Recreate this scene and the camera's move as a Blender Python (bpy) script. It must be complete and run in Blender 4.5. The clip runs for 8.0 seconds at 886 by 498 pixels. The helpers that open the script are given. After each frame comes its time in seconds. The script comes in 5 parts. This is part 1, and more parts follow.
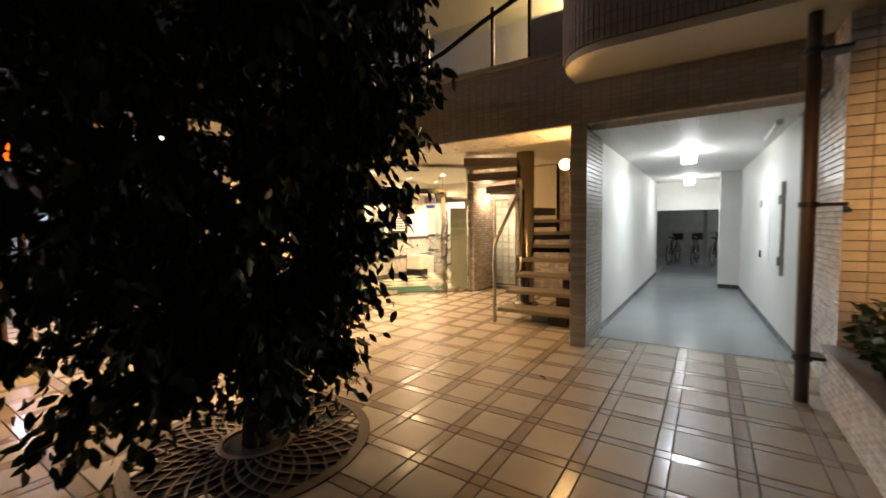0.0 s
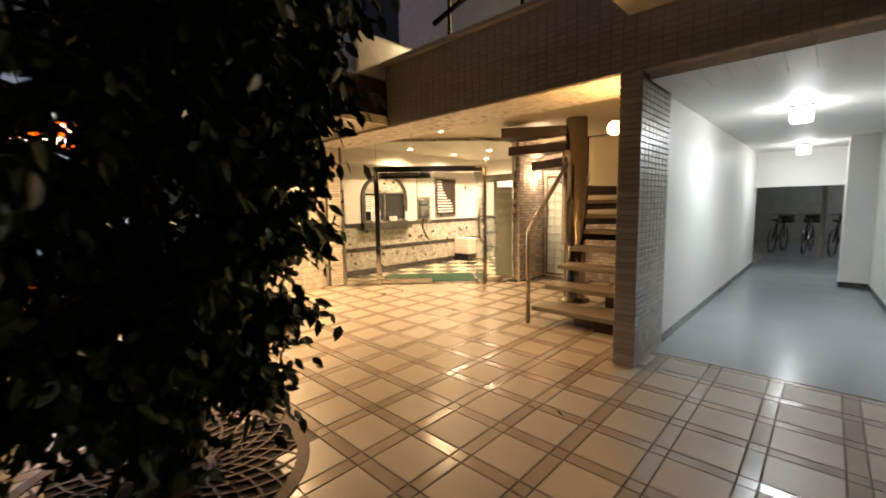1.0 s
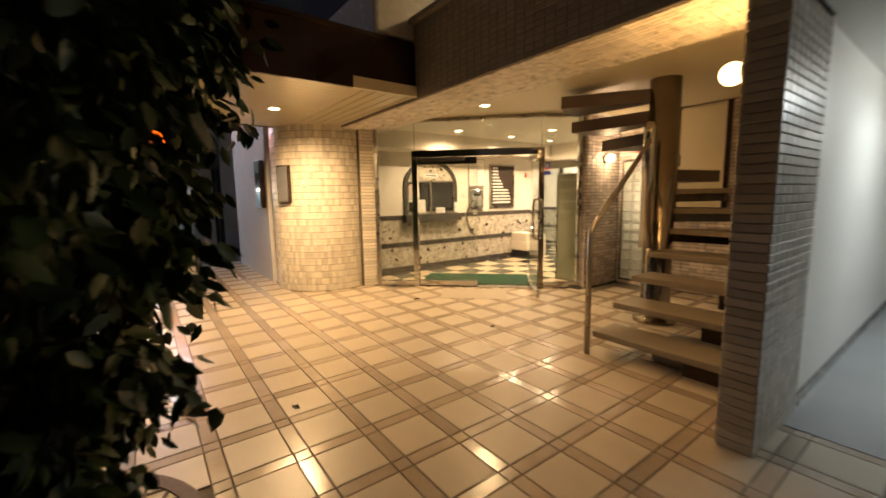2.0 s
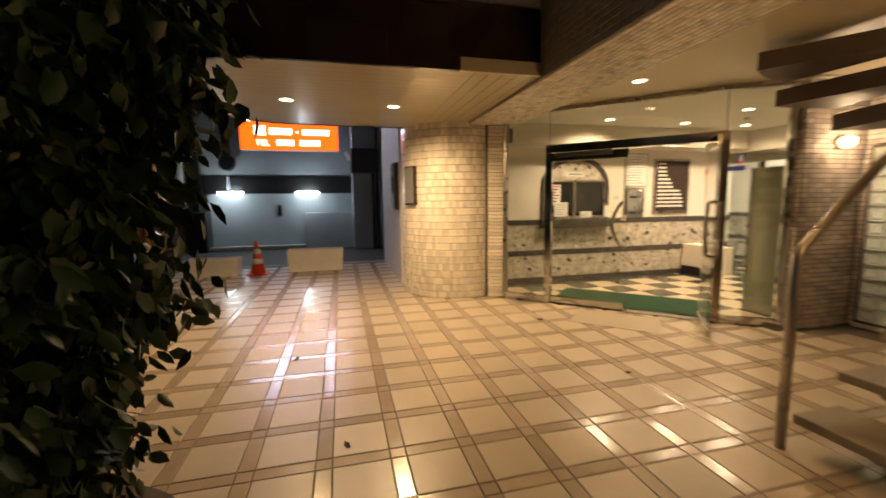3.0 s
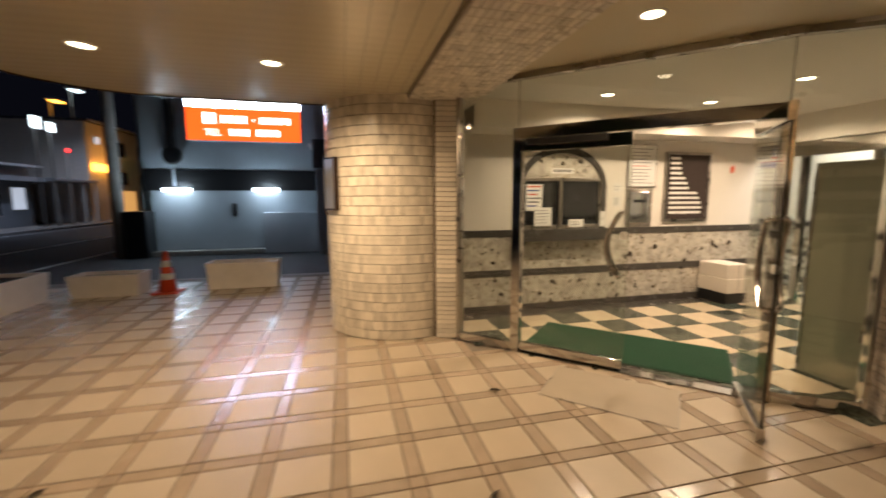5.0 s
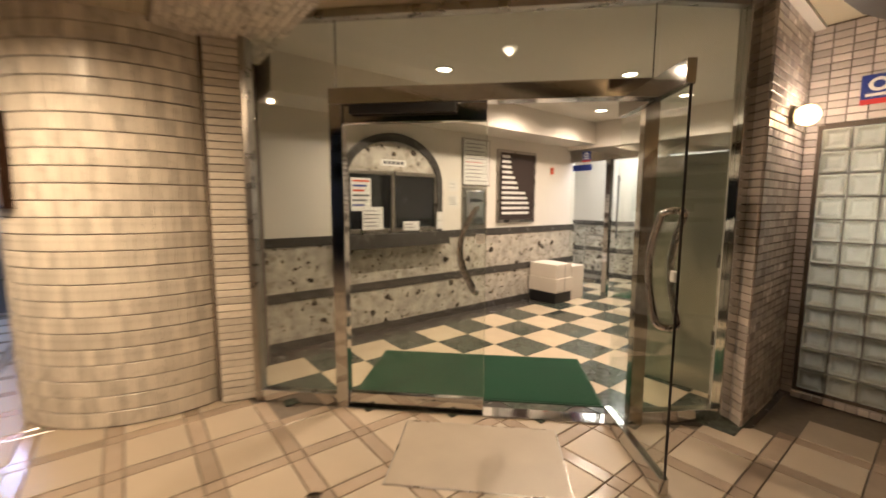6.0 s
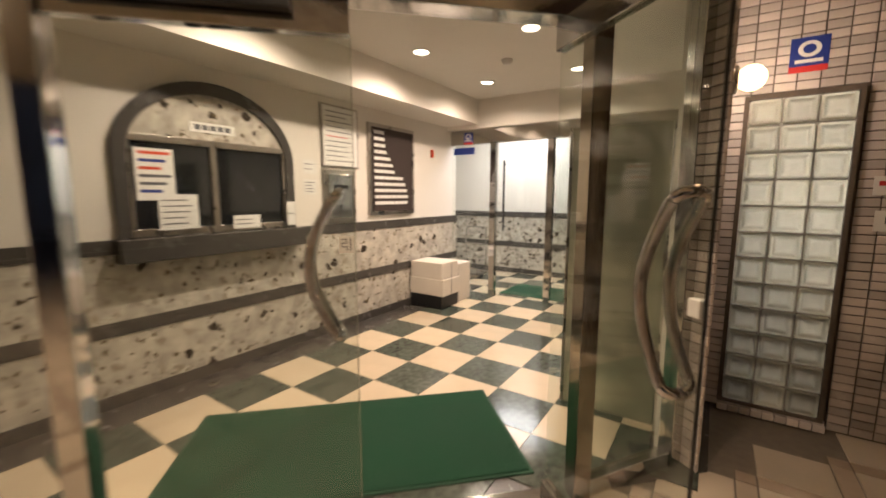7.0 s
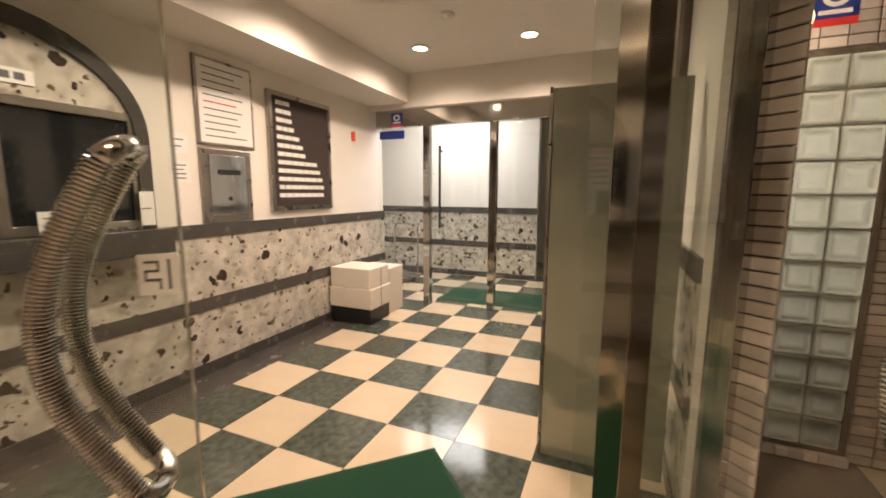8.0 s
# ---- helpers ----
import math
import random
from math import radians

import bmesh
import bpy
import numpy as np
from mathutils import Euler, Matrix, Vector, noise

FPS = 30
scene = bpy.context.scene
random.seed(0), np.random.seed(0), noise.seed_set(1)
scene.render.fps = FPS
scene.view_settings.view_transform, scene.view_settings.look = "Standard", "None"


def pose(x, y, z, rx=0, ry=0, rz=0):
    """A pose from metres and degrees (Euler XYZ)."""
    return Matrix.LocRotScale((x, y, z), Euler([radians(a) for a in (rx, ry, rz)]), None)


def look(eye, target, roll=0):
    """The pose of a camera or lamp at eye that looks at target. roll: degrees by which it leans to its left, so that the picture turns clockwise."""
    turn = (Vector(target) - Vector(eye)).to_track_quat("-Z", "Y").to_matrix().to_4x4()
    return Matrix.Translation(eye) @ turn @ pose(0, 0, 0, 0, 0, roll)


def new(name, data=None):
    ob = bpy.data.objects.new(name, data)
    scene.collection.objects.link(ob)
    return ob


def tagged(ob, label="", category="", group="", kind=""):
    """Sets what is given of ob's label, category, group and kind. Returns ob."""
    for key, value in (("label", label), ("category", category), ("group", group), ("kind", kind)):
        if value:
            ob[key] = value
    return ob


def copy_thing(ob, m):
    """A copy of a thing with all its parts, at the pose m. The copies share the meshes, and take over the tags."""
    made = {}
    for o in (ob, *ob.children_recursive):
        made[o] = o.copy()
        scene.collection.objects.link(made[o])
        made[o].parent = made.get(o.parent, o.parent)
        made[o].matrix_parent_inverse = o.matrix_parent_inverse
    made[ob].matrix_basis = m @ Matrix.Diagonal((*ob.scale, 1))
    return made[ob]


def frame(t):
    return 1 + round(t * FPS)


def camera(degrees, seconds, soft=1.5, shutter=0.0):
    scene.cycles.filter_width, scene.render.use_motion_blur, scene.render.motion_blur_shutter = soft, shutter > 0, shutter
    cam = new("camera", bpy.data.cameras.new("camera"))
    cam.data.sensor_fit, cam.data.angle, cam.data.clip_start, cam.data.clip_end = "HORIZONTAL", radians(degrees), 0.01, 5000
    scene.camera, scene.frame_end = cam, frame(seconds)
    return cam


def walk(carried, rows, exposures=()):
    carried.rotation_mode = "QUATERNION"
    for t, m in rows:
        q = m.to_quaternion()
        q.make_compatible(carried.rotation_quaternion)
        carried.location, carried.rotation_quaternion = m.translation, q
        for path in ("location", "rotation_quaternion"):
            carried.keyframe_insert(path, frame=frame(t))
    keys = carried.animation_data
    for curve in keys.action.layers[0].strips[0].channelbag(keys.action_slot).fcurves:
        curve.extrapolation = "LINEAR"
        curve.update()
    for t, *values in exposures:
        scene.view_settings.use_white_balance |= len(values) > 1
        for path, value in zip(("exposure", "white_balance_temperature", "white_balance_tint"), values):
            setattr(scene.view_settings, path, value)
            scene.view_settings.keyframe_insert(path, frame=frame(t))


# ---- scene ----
cam = camera(95.2, 8.0, soft=1.75, shutter=0.5)
PATH = [
    (0, (1.497, 1.827, 1.387), (0.402, 3.496, 1.269), -0.8),
    (0.5, (1.483, 2.362, 1.403), (0.24, 3.919, 1.222), -1.0),
    (1, (1.512, 2.881, 1.413), (0.14, 4.32, 1.201), -1.0),
    (1.2, (1.424, 3.086, 1.418), (0.004, 4.476, 1.192), -1.1),
    (2.3, (0.867, 4.155, 1.417), (-0.826, 5.19, 1.163), -0.7),
    (2.5, (0.764, 4.304, 1.412), (-1.006, 5.201, 1.164), -0.6),
    (3, (0.588, 4.642, 1.407), (-1.339, 5.125, 1.172), -0.7),
    (3.5, (0.297, 4.946, 1.421), (-1.683, 5.116, 1.196), -0.5),
    (4, (-0.005, 5.229, 1.451), (-1.992, 5.275, 1.226), -0.4),
    (4.5, (-0.446, 5.416, 1.451), (-2.427, 5.558, 1.22), -0.3),
    (5, (-0.824, 5.764, 1.49), (-2.751, 6.237, 1.239), -0.2),
    (5.2, (-1.014, 5.88, 1.495), (-2.893, 6.517, 1.242), -0.1),
    (6.3, (-2.069, 6.41, 1.365), (-3.503, 7.785, 1.135), 0.1),
    (6.5, (-2.196, 6.555, 1.362), (-3.55, 8.006, 1.115), 0.1),
    (7, (-2.585, 6.98, 1.356), (-3.689, 8.627, 1.093), 0.1),
    (7.5, (-2.906, 7.378, 1.318), (-3.79, 9.15, 1.045), 0.1),
    (8, (-3.061, 7.62, 1.303), (-3.833, 9.444, 1.024), 0.2),
]
EXPOSURES = [(0, 1.2, 7800, 13), (1.2, 1.04, 7900, 13), (2.5, 0.38, 8500, 10), (4.0, 0.03, 6300, 10), (5.0, -0.08, 6700, 11), (6.3, 0.0, 6000, 13), (8, -0.1, 6100, 16)]
walk(cam, [(t, look(eye, target, roll)) for t, eye, target, roll in PATH], EXPOSURES)

# ---------------------------------------------------------------- world and large lights
world = bpy.data.worlds.new("night")
world.use_nodes = True
scene.world = world
world.node_tree.nodes["Background"].inputs[0].default_value = (0.010, 0.011, 0.020, 1)
world.node_tree.nodes["Background"].inputs[1].default_value = 0.26

WARM = (1.0, 0.60, 0.25)
DOWN = (1.0, 0.715, 0.42)
COOL = (0.62, 0.81, 1.0)
LOBBY = (1.0, 0.77, 0.54)


def lamp(kind, place, power, colour, size=0.06, target=None, cone=148, blend=0.9):
    data = bpy.data.lights.new("light", kind)
    data.energy, data.color = power, colour
    if kind == "AREA":
        data.shape, data.size = "DISK", size
    elif kind in ("POINT", "SPOT"):
        data.shadow_soft_size = size
    if kind == "SPOT":
        data.spot_size, data.spot_blend = radians(cone), blend
    ob = new("light", data)
    ob.matrix_world = look(place, target or (place[0], place[1] + 0.0001, place[2] - 1))
    return ob


for x, y, z, power, colour, cone in (
        (-4.11, 4.13, 2.478, 118, DOWN, 154), (-4.21, 5.28, 2.478, 198, DOWN, 166), (-3.06, 7.63, 2.578, 66, DOWN, 150),
        (-4.74, 8.53, 2.553, 108, LOBBY, 160), (-4.77, 9.90, 2.553, 82, LOBBY, 160), (-4.74, 11.05, 2.553, 74, LOBBY, 160),
        (-3.80, 9.94, 2.553, 68, LOBBY, 150), (-3.78, 11.10, 2.553, 74, LOBBY, 150)):
    lamp("SPOT", (x, y, z), power, colour, 0.028, cone=cone, blend=0.75).data.specular_factor = 0.45
lamp("POINT", (-2.48, 9.66, 1.955), 11, (1.0, 0.77, 0.54), 0.06)
lamp("POINT", (0.07, 6.67, 2.085), 15, WARM, 0.06)
lamp("POINT", (-2.2, 10.75, 1.4), 26, (1.0, 0.86, 0.66), 0.25)
for x, y in ((1.24, 8.7), (1.12, 12.6)):
    lamp("POINT", (x, y, 2.24), 5 if y < 9 else 3, COOL, 0.08)
    lamp("AREA", (x, y, 2.222), 13 if y < 9 else 7, COOL, 0.18)
lamp("POINT", (2.4, 17.6, 2.4), 32, COOL, 0.2)
lamp("POINT", (-13.3, 1.22, 1.74), 34, (0.62, 0.82, 1.0), 0.12)
lamp("POINT", (-13.3, 3.58, 1.74), 34, (0.62, 0.82, 1.0), 0.12)
lamp("AREA", (-5.2, 12.75, 2.52), 66, (1.0, 0.93, 0.86), 1.4)
lamp("SPOT", (-19.0, -7.0, 6.4), 1700, (0.52, 0.66, 1.0), 0.2, target=(-20.5, -11.0, 2.8), cone=100)
lamp("SPOT", (-29.0, -9.0, 7.0), 500, (0.62, 0.74, 1.0), 0.2, cone=150)
lamp("POINT", (-34.6, -9.0, 4.2), 80, (1.0, 0.42, 0.08), 0.2)
lamp("POINT", (-0.2, 9.2, 4.9), 60, (1.0, 0.86, 0.55), 0.1)
# narrow orange spot added with no lamp body, to warm the tiled east wall
lamp("SPOT", (-2.0, -6.0, 5.6), 2400, (1.0, 0.56, 0.25), 0.15, target=(3.3, 6.0, 1.4), cone=12).data.specular_factor = 0.0


# ---------------------------------------------------------------- materials
def mat(name, colour, rough=0.5, metal=0.0, vary=0.15, scale=6.0, bump=0.1, bscale=60.0, spec=0.5,
        random_piece=0.0, island=0.0, second=None, coat=0.0):
    m = bpy.data.materials.new(name)
    m.use_nodes = True
    nt = m.node_tree
    n, l = nt.nodes, nt.links
    b = n["Principled BSDF"]
    b.inputs["Roughness"].default_value, b.inputs["Metallic"].default_value = rough, metal
    b.inputs["Specular IOR Level"].default_value = spec
    b.inputs["Coat Weight"].default_value = coat
    tc = n.new("ShaderNodeTexCoord")
    n1 = n.new("ShaderNodeTexNoise")
    n1.inputs["Scale"].default_value, n1.inputs["Detail"].default_value = scale, 5
    n2 = n.new("ShaderNodeTexNoise")
    n2.inputs["Scale"].default_value, n2.inputs["Detail"].default_value = bscale, 3
    l.new(tc.outputs["Object"], n1.inputs["Vector"])
    l.new(tc.outputs["Object"], n2.inputs["Vector"])
    mix = n.new("ShaderNodeMix")
    mix.data_type = "RGBA"
    dark = [c * (1 - 2 * vary) for c in colour]
    light = [min(1, c * (1 + vary)) for c in (second or colour)]
    mix.inputs[6].default_value, mix.inputs[7].default_value = (*dark, 1), (*light, 1)
    l.new(n1.outputs["Fac"], mix.inputs[0])
    out = mix.outputs[2]
    if random_piece or island:
        src = n.new("ShaderNodeObjectInfo").outputs["Random"] if random_piece else n.new("ShaderNodeNewGeometry").outputs["Random Per Island"]
        amt = random_piece or island
        mr = n.new("ShaderNodeMapRange")
        mr.inputs["To Min"].default_value, mr.inputs["To Max"].default_value = 1 - amt, 1 + amt
        l.new(src, mr.inputs["Value"])
        hv = n.new("ShaderNodeHueSaturation")
        l.new(mr.outputs[0], hv.inputs["Value"])
        l.new(out, hv.inputs["Color"])
        out = hv.outputs["Color"]
    l.new(out, b.inputs["Base Color"])
    rr = n.new("ShaderNodeMapRange")
    rr.inputs["To Min"].default_value, rr.inputs["To Max"].default_value = max(0.0, rough - 0.08), min(1, rough + 0.10)
    l.new(n1.outputs["Fac"], rr.inputs["Value"])
    l.new(rr.outputs[0], b.inputs["Roughness"])
    if bump:
        bp = n.new("ShaderNodeBump")
        bp.inputs["Strength"].default_value, bp.inputs["Distance"].default_value = bump, 0.01
        l.new(n2.outputs["Fac"], bp.inputs["Height"])
        l.new(bp.outputs[0], b.inputs["Normal"])
    return m


def glow(name, colour, strength):
    m = bpy.data.materials.new(name)
    m.use_nodes = True
    b = m.node_tree.nodes["Principled BSDF"]
    b.inputs["Base Color"].default_value = (*colour, 1)
    b.inputs["Emission Color"].default_value = (*colour, 1)
    b.inputs["Emission Strength"].default_value = strength
    return m


def glass(name, tint=(0.93, 0.97, 0.94), rough=0.0):
    """Clear glass: straight through, with gloss that grows at a slant."""
    m = bpy.data.materials.new(name)
    m.use_nodes = True
    n, l = m.node_tree.nodes, m.node_tree.links
    n.remove(n["Principled BSDF"])
    tr, gl, lw, mx = (n.new(k) for k in ("ShaderNodeBsdfTransparent", "ShaderNodeBsdfGlossy", "ShaderNodeLayerWeight", "ShaderNodeMixShader"))
    tr.inputs[0].default_value = (*tint, 1)
    gl.inputs["Roughness"].default_value = rough
    pw, ma = n.new("ShaderNodeMath"), n.new("ShaderNodeMath")
    pw.operation, ma.operation = "POWER", "MULTIPLY_ADD"
    lw.inputs[0].default_value = 0.5
    pw.inputs[1].default_value = 4.5
    ma.inputs[1].default_value, ma.inputs[2].default_value = 0.85, 0.048
    l.new(lw.outputs["Facing"], pw.inputs[0])
    l.new(pw.outputs[0], ma.inputs[0])
    l.new(ma.outputs[0], mx.inputs[0])
    l.new(tr.outputs[0], mx.inputs[1])
    l.new(gl.outputs[0], mx.inputs[2])
    l.new(mx.outputs[0], n["Material Output"].inputs[0])
    return m


def terrazzo(name):
    """Cream terrazzo with grey veins and dark chips."""
    m = mat(name, (0.40, 0.36, 0.30), 0.16, vary=0.32, scale=11, bump=0.0, second=(0.58, 0.54, 0.47))
    n, l = m.node_tree.nodes, m.node_tree.links
    b = n["Principled BSDF"]
    base = b.inputs["Base Color"].links[0].from_socket
    tc = next(x for x in n if x.bl_idname == "ShaderNodeTexCoord")
    warp = n.new("ShaderNodeTexNoise")
    warp.inputs["Scale"].default_value = 14
    add = n.new("ShaderNodeVectorMath")
    add.operation = "MULTIPLY_ADD"
    add.inputs[1].default_value = (0.09, 0.09, 0.09)
    l.new(tc.outputs["Object"], warp.inputs["Vector"])
    l.new(warp.outputs["Color"], add.inputs[0])
    l.new(tc.outputs["Object"], add.inputs[2])
    last = base
    for scale, limit, feather, colour, chance in ((5.0, 0.36, 0.25, (0.66, 0.62, 0.55), 0.4), (9.0, 0.33, 0.20, (0.30, 0.265, 0.21), 0.35), (7.0, 0.29, 0.015, (0.040, 0.031, 0.023), 0.40),
                                                  (13.0, 0.34, 0.02, (0.055, 0.042, 0.03), 0.34), (24.0, 0.38, 0.03, (0.13, 0.10, 0.06), 0.30)):
        v = n.new("ShaderNodeTexVoronoi")
        v.inputs["Scale"].default_value = scale
        l.new(add.outputs[0], v.inputs["Vector"])
        r = n.new("ShaderNodeMapRange")
        r.inputs["From Min"].default_value, r.inputs["From Max"].default_value = limit, limit - feather
        l.new(v.outputs["Distance"], r.inputs["Value"])
        sep = n.new("ShaderNodeSeparateColor")
        l.new(v.outputs["Color"], sep.inputs[0])
        lt = n.new("ShaderNodeMath")
        lt.operation = "LESS_THAN"
        lt.inputs[1].default_value = chance
        l.new(sep.outputs[0], lt.inputs[0])
        mu = n.new("ShaderNodeMath")
        mu.operation = "MULTIPLY"
        l.new(lt.outputs[0], mu.inputs[0])
        l.new(r.outputs[0], mu.inputs[1])
        mx = n.new("ShaderNodeMix")
        mx.data_type = "RGBA"
        l.new(mu.outputs[0], mx.inputs[0])
        l.new(last, mx.inputs[6])
        mx.inputs[7].default_value = (*colour, 1)
        last = mx.outputs[2]
    l.new(last, b.inputs["Base Color"])
    return m


M = dict(
    slab=mat("glazed beige paving tile", (0.46, 0.385, 0.295), 0.36, vary=0.10, scale=3, bump=0.03, bscale=40, random_piece=0.07),
    slab_far=mat("beige paving tile", (0.46, 0.385, 0.295), 0.36, vary=0.10, scale=3, bump=0.03, bscale=40, island=0.07),
    band=mat("brown glazed border tile", (0.385, 0.305, 0.235), 0.19, vary=0.12, scale=7, bump=0.02, island=0.14, spec=0.9),
    joint=mat("grey-brown joint", (0.17, 0.14, 0.11), 0.85, vary=0.2, scale=20, bump=0.3),
    corridor=mat("grey coated corridor floor", (0.30, 0.315, 0.34), 0.22, vary=0.07, scale=1.5, bump=0.02),
    white=mat("white wall paint", (0.72, 0.71, 0.68), 0.55, vary=0.03, scale=2, bump=0.12, bscale=120),
    lobby_white=mat("off-white wallpaper", (0.70, 0.66, 0.60), 0.6, vary=0.03, scale=3, bump=0.12, bscale=180),
    soffit=mat("cream metal soffit panel", (0.58, 0.515, 0.375), 0.38, vary=0.04, scale=2, bump=0.02),
    ceiling=mat("white ceiling board", (0.70, 0.67, 0.62), 0.7, vary=0.03, scale=5, bump=0.1, bscale=90),
    tile=mat("cream ceramic wall tile", (0.70, 0.645, 0.565), 0.28, vary=0.10, scale=14, bump=0.05, random_piece=0.19),
    tile_far=mat("cream ceramic wall tiles", (0.70, 0.645, 0.565), 0.28, vary=0.10, scale=14, bump=0.05, island=0.19),
    tile_grey=mat("grey-brown ceramic wall tiles", (0.30, 0.265, 0.225), 0.34, vary=0.10, scale=12, bump=0.06, island=0.11),
    tile_pink=mat("pale pinkish grey wall tile", (0.58, 0.515, 0.475), 0.24, vary=0.10, scale=12, bump=0.05, random_piece=0.24),
    tile_pink_far=mat("pale pinkish grey wall tiles", (0.58, 0.515, 0.475), 0.24, vary=0.10, scale=12, bump=0.05, island=0.24),
    soft_joint=mat("grey-brown tile joint", (0.235, 0.205, 0.17), 0.9, vary=0.2, scale=30, bump=0.3),
    plate=mat("worn pale metal plate", (0.40, 0.34, 0.265), 0.34, 0.0, vary=0.08, scale=5, bump=0.04),
    wall_joint=mat("brown tile joint", (0.115, 0.088, 0.066), 0.9, vary=0.2, scale=30, bump=0.3),
    chrome=mat("chromed steel", (0.62, 0.605, 0.595), 0.07, 1.0, vary=0.04, scale=30, bump=0.0),
    steel=mat("polished stainless steel", (0.56, 0.55, 0.53), 0.05, 1.0, vary=0.06, scale=4, bump=0.02),
    brushed=mat("brushed stainless steel", (0.42, 0.39, 0.35), 0.28, 1.0, vary=0.10, scale=9, bump=0.05, bscale=200),
    flank=mat("pale plastered wall", (0.60, 0.59, 0.60), 0.7, vary=0.08, scale=3, bump=0.3, bscale=60),
    pole=mat("bronze-toned steel pole", (0.34, 0.29, 0.23), 0.12, 1.0, vary=0.10, scale=4, bump=0.02),
    brown=mat("dark brown enamelled metal", (0.035, 0.017, 0.010), 0.20, 0.3, vary=0.15, scale=3, bump=0.02, coat=0.4),
    bronze=mat("bronze metal column cladding", (0.085, 0.045, 0.024), 0.20, 0.75, vary=0.10, scale=2, bump=0.02),
    pipe=mat("brown painted pipe", (0.085, 0.060, 0.050), 0.5, vary=0.12, scale=5, bump=0.1),
    black=mat("black painted metal", (0.012, 0.012, 0.013), 0.35, vary=0.1, scale=8),
    concrete=mat("weathered concrete", (0.33, 0.31, 0.28), 0.8, vary=0.18, scale=5, bump=0.5, bscale=45),
    planter=mat("off-white painted planter", (0.82, 0.78, 0.72), 0.6, vary=0.10, scale=6, bump=0.15, bscale=50),
    soil=mat("dark soil", (0.03, 0.022, 0.015), 0.95, vary=0.3, scale=25, bump=0.8),
    asphalt=mat("asphalt", (0.034, 0.034, 0.036), 0.75, vary=0.18, scale=3, bump=0.6, bscale=150),
    paint=mat("worn white road paint", (0.55, 0.55, 0.53), 0.7, vary=0.2, scale=6, bump=0.2),
    terrazzo=terrazzo("cream terrazzo with dark chips"),
    stripe=mat("dark grey stone band", (0.070, 0.064, 0.058), 0.24, vary=0.14, scale=9, bump=0.02),
    marble_dark=mat("dark green marble tile", (0.016, 0.022, 0.017), 0.11, vary=0.5, scale=22, bump=0.0, second=(0.085, 0.10, 0.08), random_piece=0.2),
    marble_cream=mat("cream marble tile", (0.62, 0.51, 0.37), 0.13, vary=0.07, scale=6, bump=0.0, random_piece=0.06),
    mat_green=mat("green entrance mat", (0.004, 0.058, 0.024), 0.92, vary=0.10, scale=3, bump=0.8, bscale=400),
    mat_edge=mat("dark green mat edging", (0.004, 0.045, 0.018), 0.8, vary=0.1, scale=9, bump=0.3),
    glass=glass("clear greenish glass", (0.955, 0.975, 0.955)),
    smoke=mat("grey-green frosted panel", (0.30, 0.305, 0.235), 0.07, 0.25, vary=0.04, scale=2, bump=0.0, spec=0.8),
    mirror_face=mat("pale glossy plaque face", (0.45, 0.46, 0.50), 0.12, 0.6, vary=0.1, scale=5, bump=0.0),
    darkglass=mat("dark office glass", (0.010, 0.011, 0.013), 0.05, vary=0.1, scale=3, bump=0.0, spec=0.7),
    paper=mat("white paper notice", (0.72, 0.71, 0.68), 0.6, vary=0.02, scale=3, bump=0.0),
    ink=mat("dark printed ink", (0.10, 0.10, 0.11), 0.6, vary=0.1, scale=9, bump=0.0),
    felt=mat("dark brown noticeboard felt", (0.035, 0.022, 0.018), 0.8, vary=0.1, scale=40, bump=0.3, bscale=300),
    block=mat("moulded glass block", (0.52, 0.51, 0.43), 0.05, vary=0.14, scale=12, bump=0.8, bscale=18, spec=0.9, random_piece=0.22),
    grout=mat("pale grey grout", (0.42, 0.40, 0.36), 0.8, vary=0.1, scale=20, bump=0.2),
    blue=mat("printed blue", (0.015, 0.035, 0.22), 0.4, vary=0.05, scale=5, bump=0.0),
    red=mat("printed red", (0.55, 0.035, 0.03), 0.4, vary=0.05, scale=5, bump=0.0),
    orange=mat("orange cone plastic", (0.62, 0.07, 0.02), 0.5, vary=0.12, scale=9, bump=0.1),
    leaf=mat("dark glossy leaf", (0.024, 0.052, 0.014), 0.40, vary=0.25, scale=9, bump=0.1, island=0.45),
    bark=mat("grey bark", (0.085, 0.068, 0.05), 0.9, vary=0.25, scale=14, bump=0.9, bscale=50),
    grate=mat("rusty cast iron", (0.085, 0.055, 0.035), 0.55, 0.4, vary=0.25, scale=14, bump=0.4, bscale=90),
    bluewall=mat("grey painted concrete wall", (0.36, 0.40, 0.43), 0.7, vary=0.12, scale=1.5, bump=0.2, bscale=30),
    siding=mat("pale siding", (0.45, 0.48, 0.52), 0.6, vary=0.08, scale=2, bump=0.1),
    timber=mat("brown timber cladding", (0.16, 0.09, 0.05), 0.6, vary=0.2, scale=6, bump=0.2),
    rooftile=mat("dark roof", (0.05, 0.052, 0.06), 0.6, vary=0.15, scale=8, bump=0.3),
    tread=mat("stone stair tread", (0.22, 0.18, 0.135), 0.42, vary=0.14, scale=10, bump=0.1),
    cardboard=mat("white storage box", (0.66, 0.60, 0.52), 0.6, vary=0.05, scale=4, bump=0.05),
    sign_glow=glow("lit orange sign face", (1.0, 0.10, 0.012), 2.2),
    sign_white=glow("lit white sign edge", (0.52, 0.66, 1.0), 55),
    letters=glow("lit white lettering", (1.0, 0.90, 0.85), 3.5),
    lens=glow("lit downlight lens", (1.0, 0.82, 0.55), 12),
    globe=glow("lit opal globe", (1.0, 0.62, 0.28), 9),
    cool_lens=glow("lit cool diffuser", (0.88, 0.94, 1.0), 9),
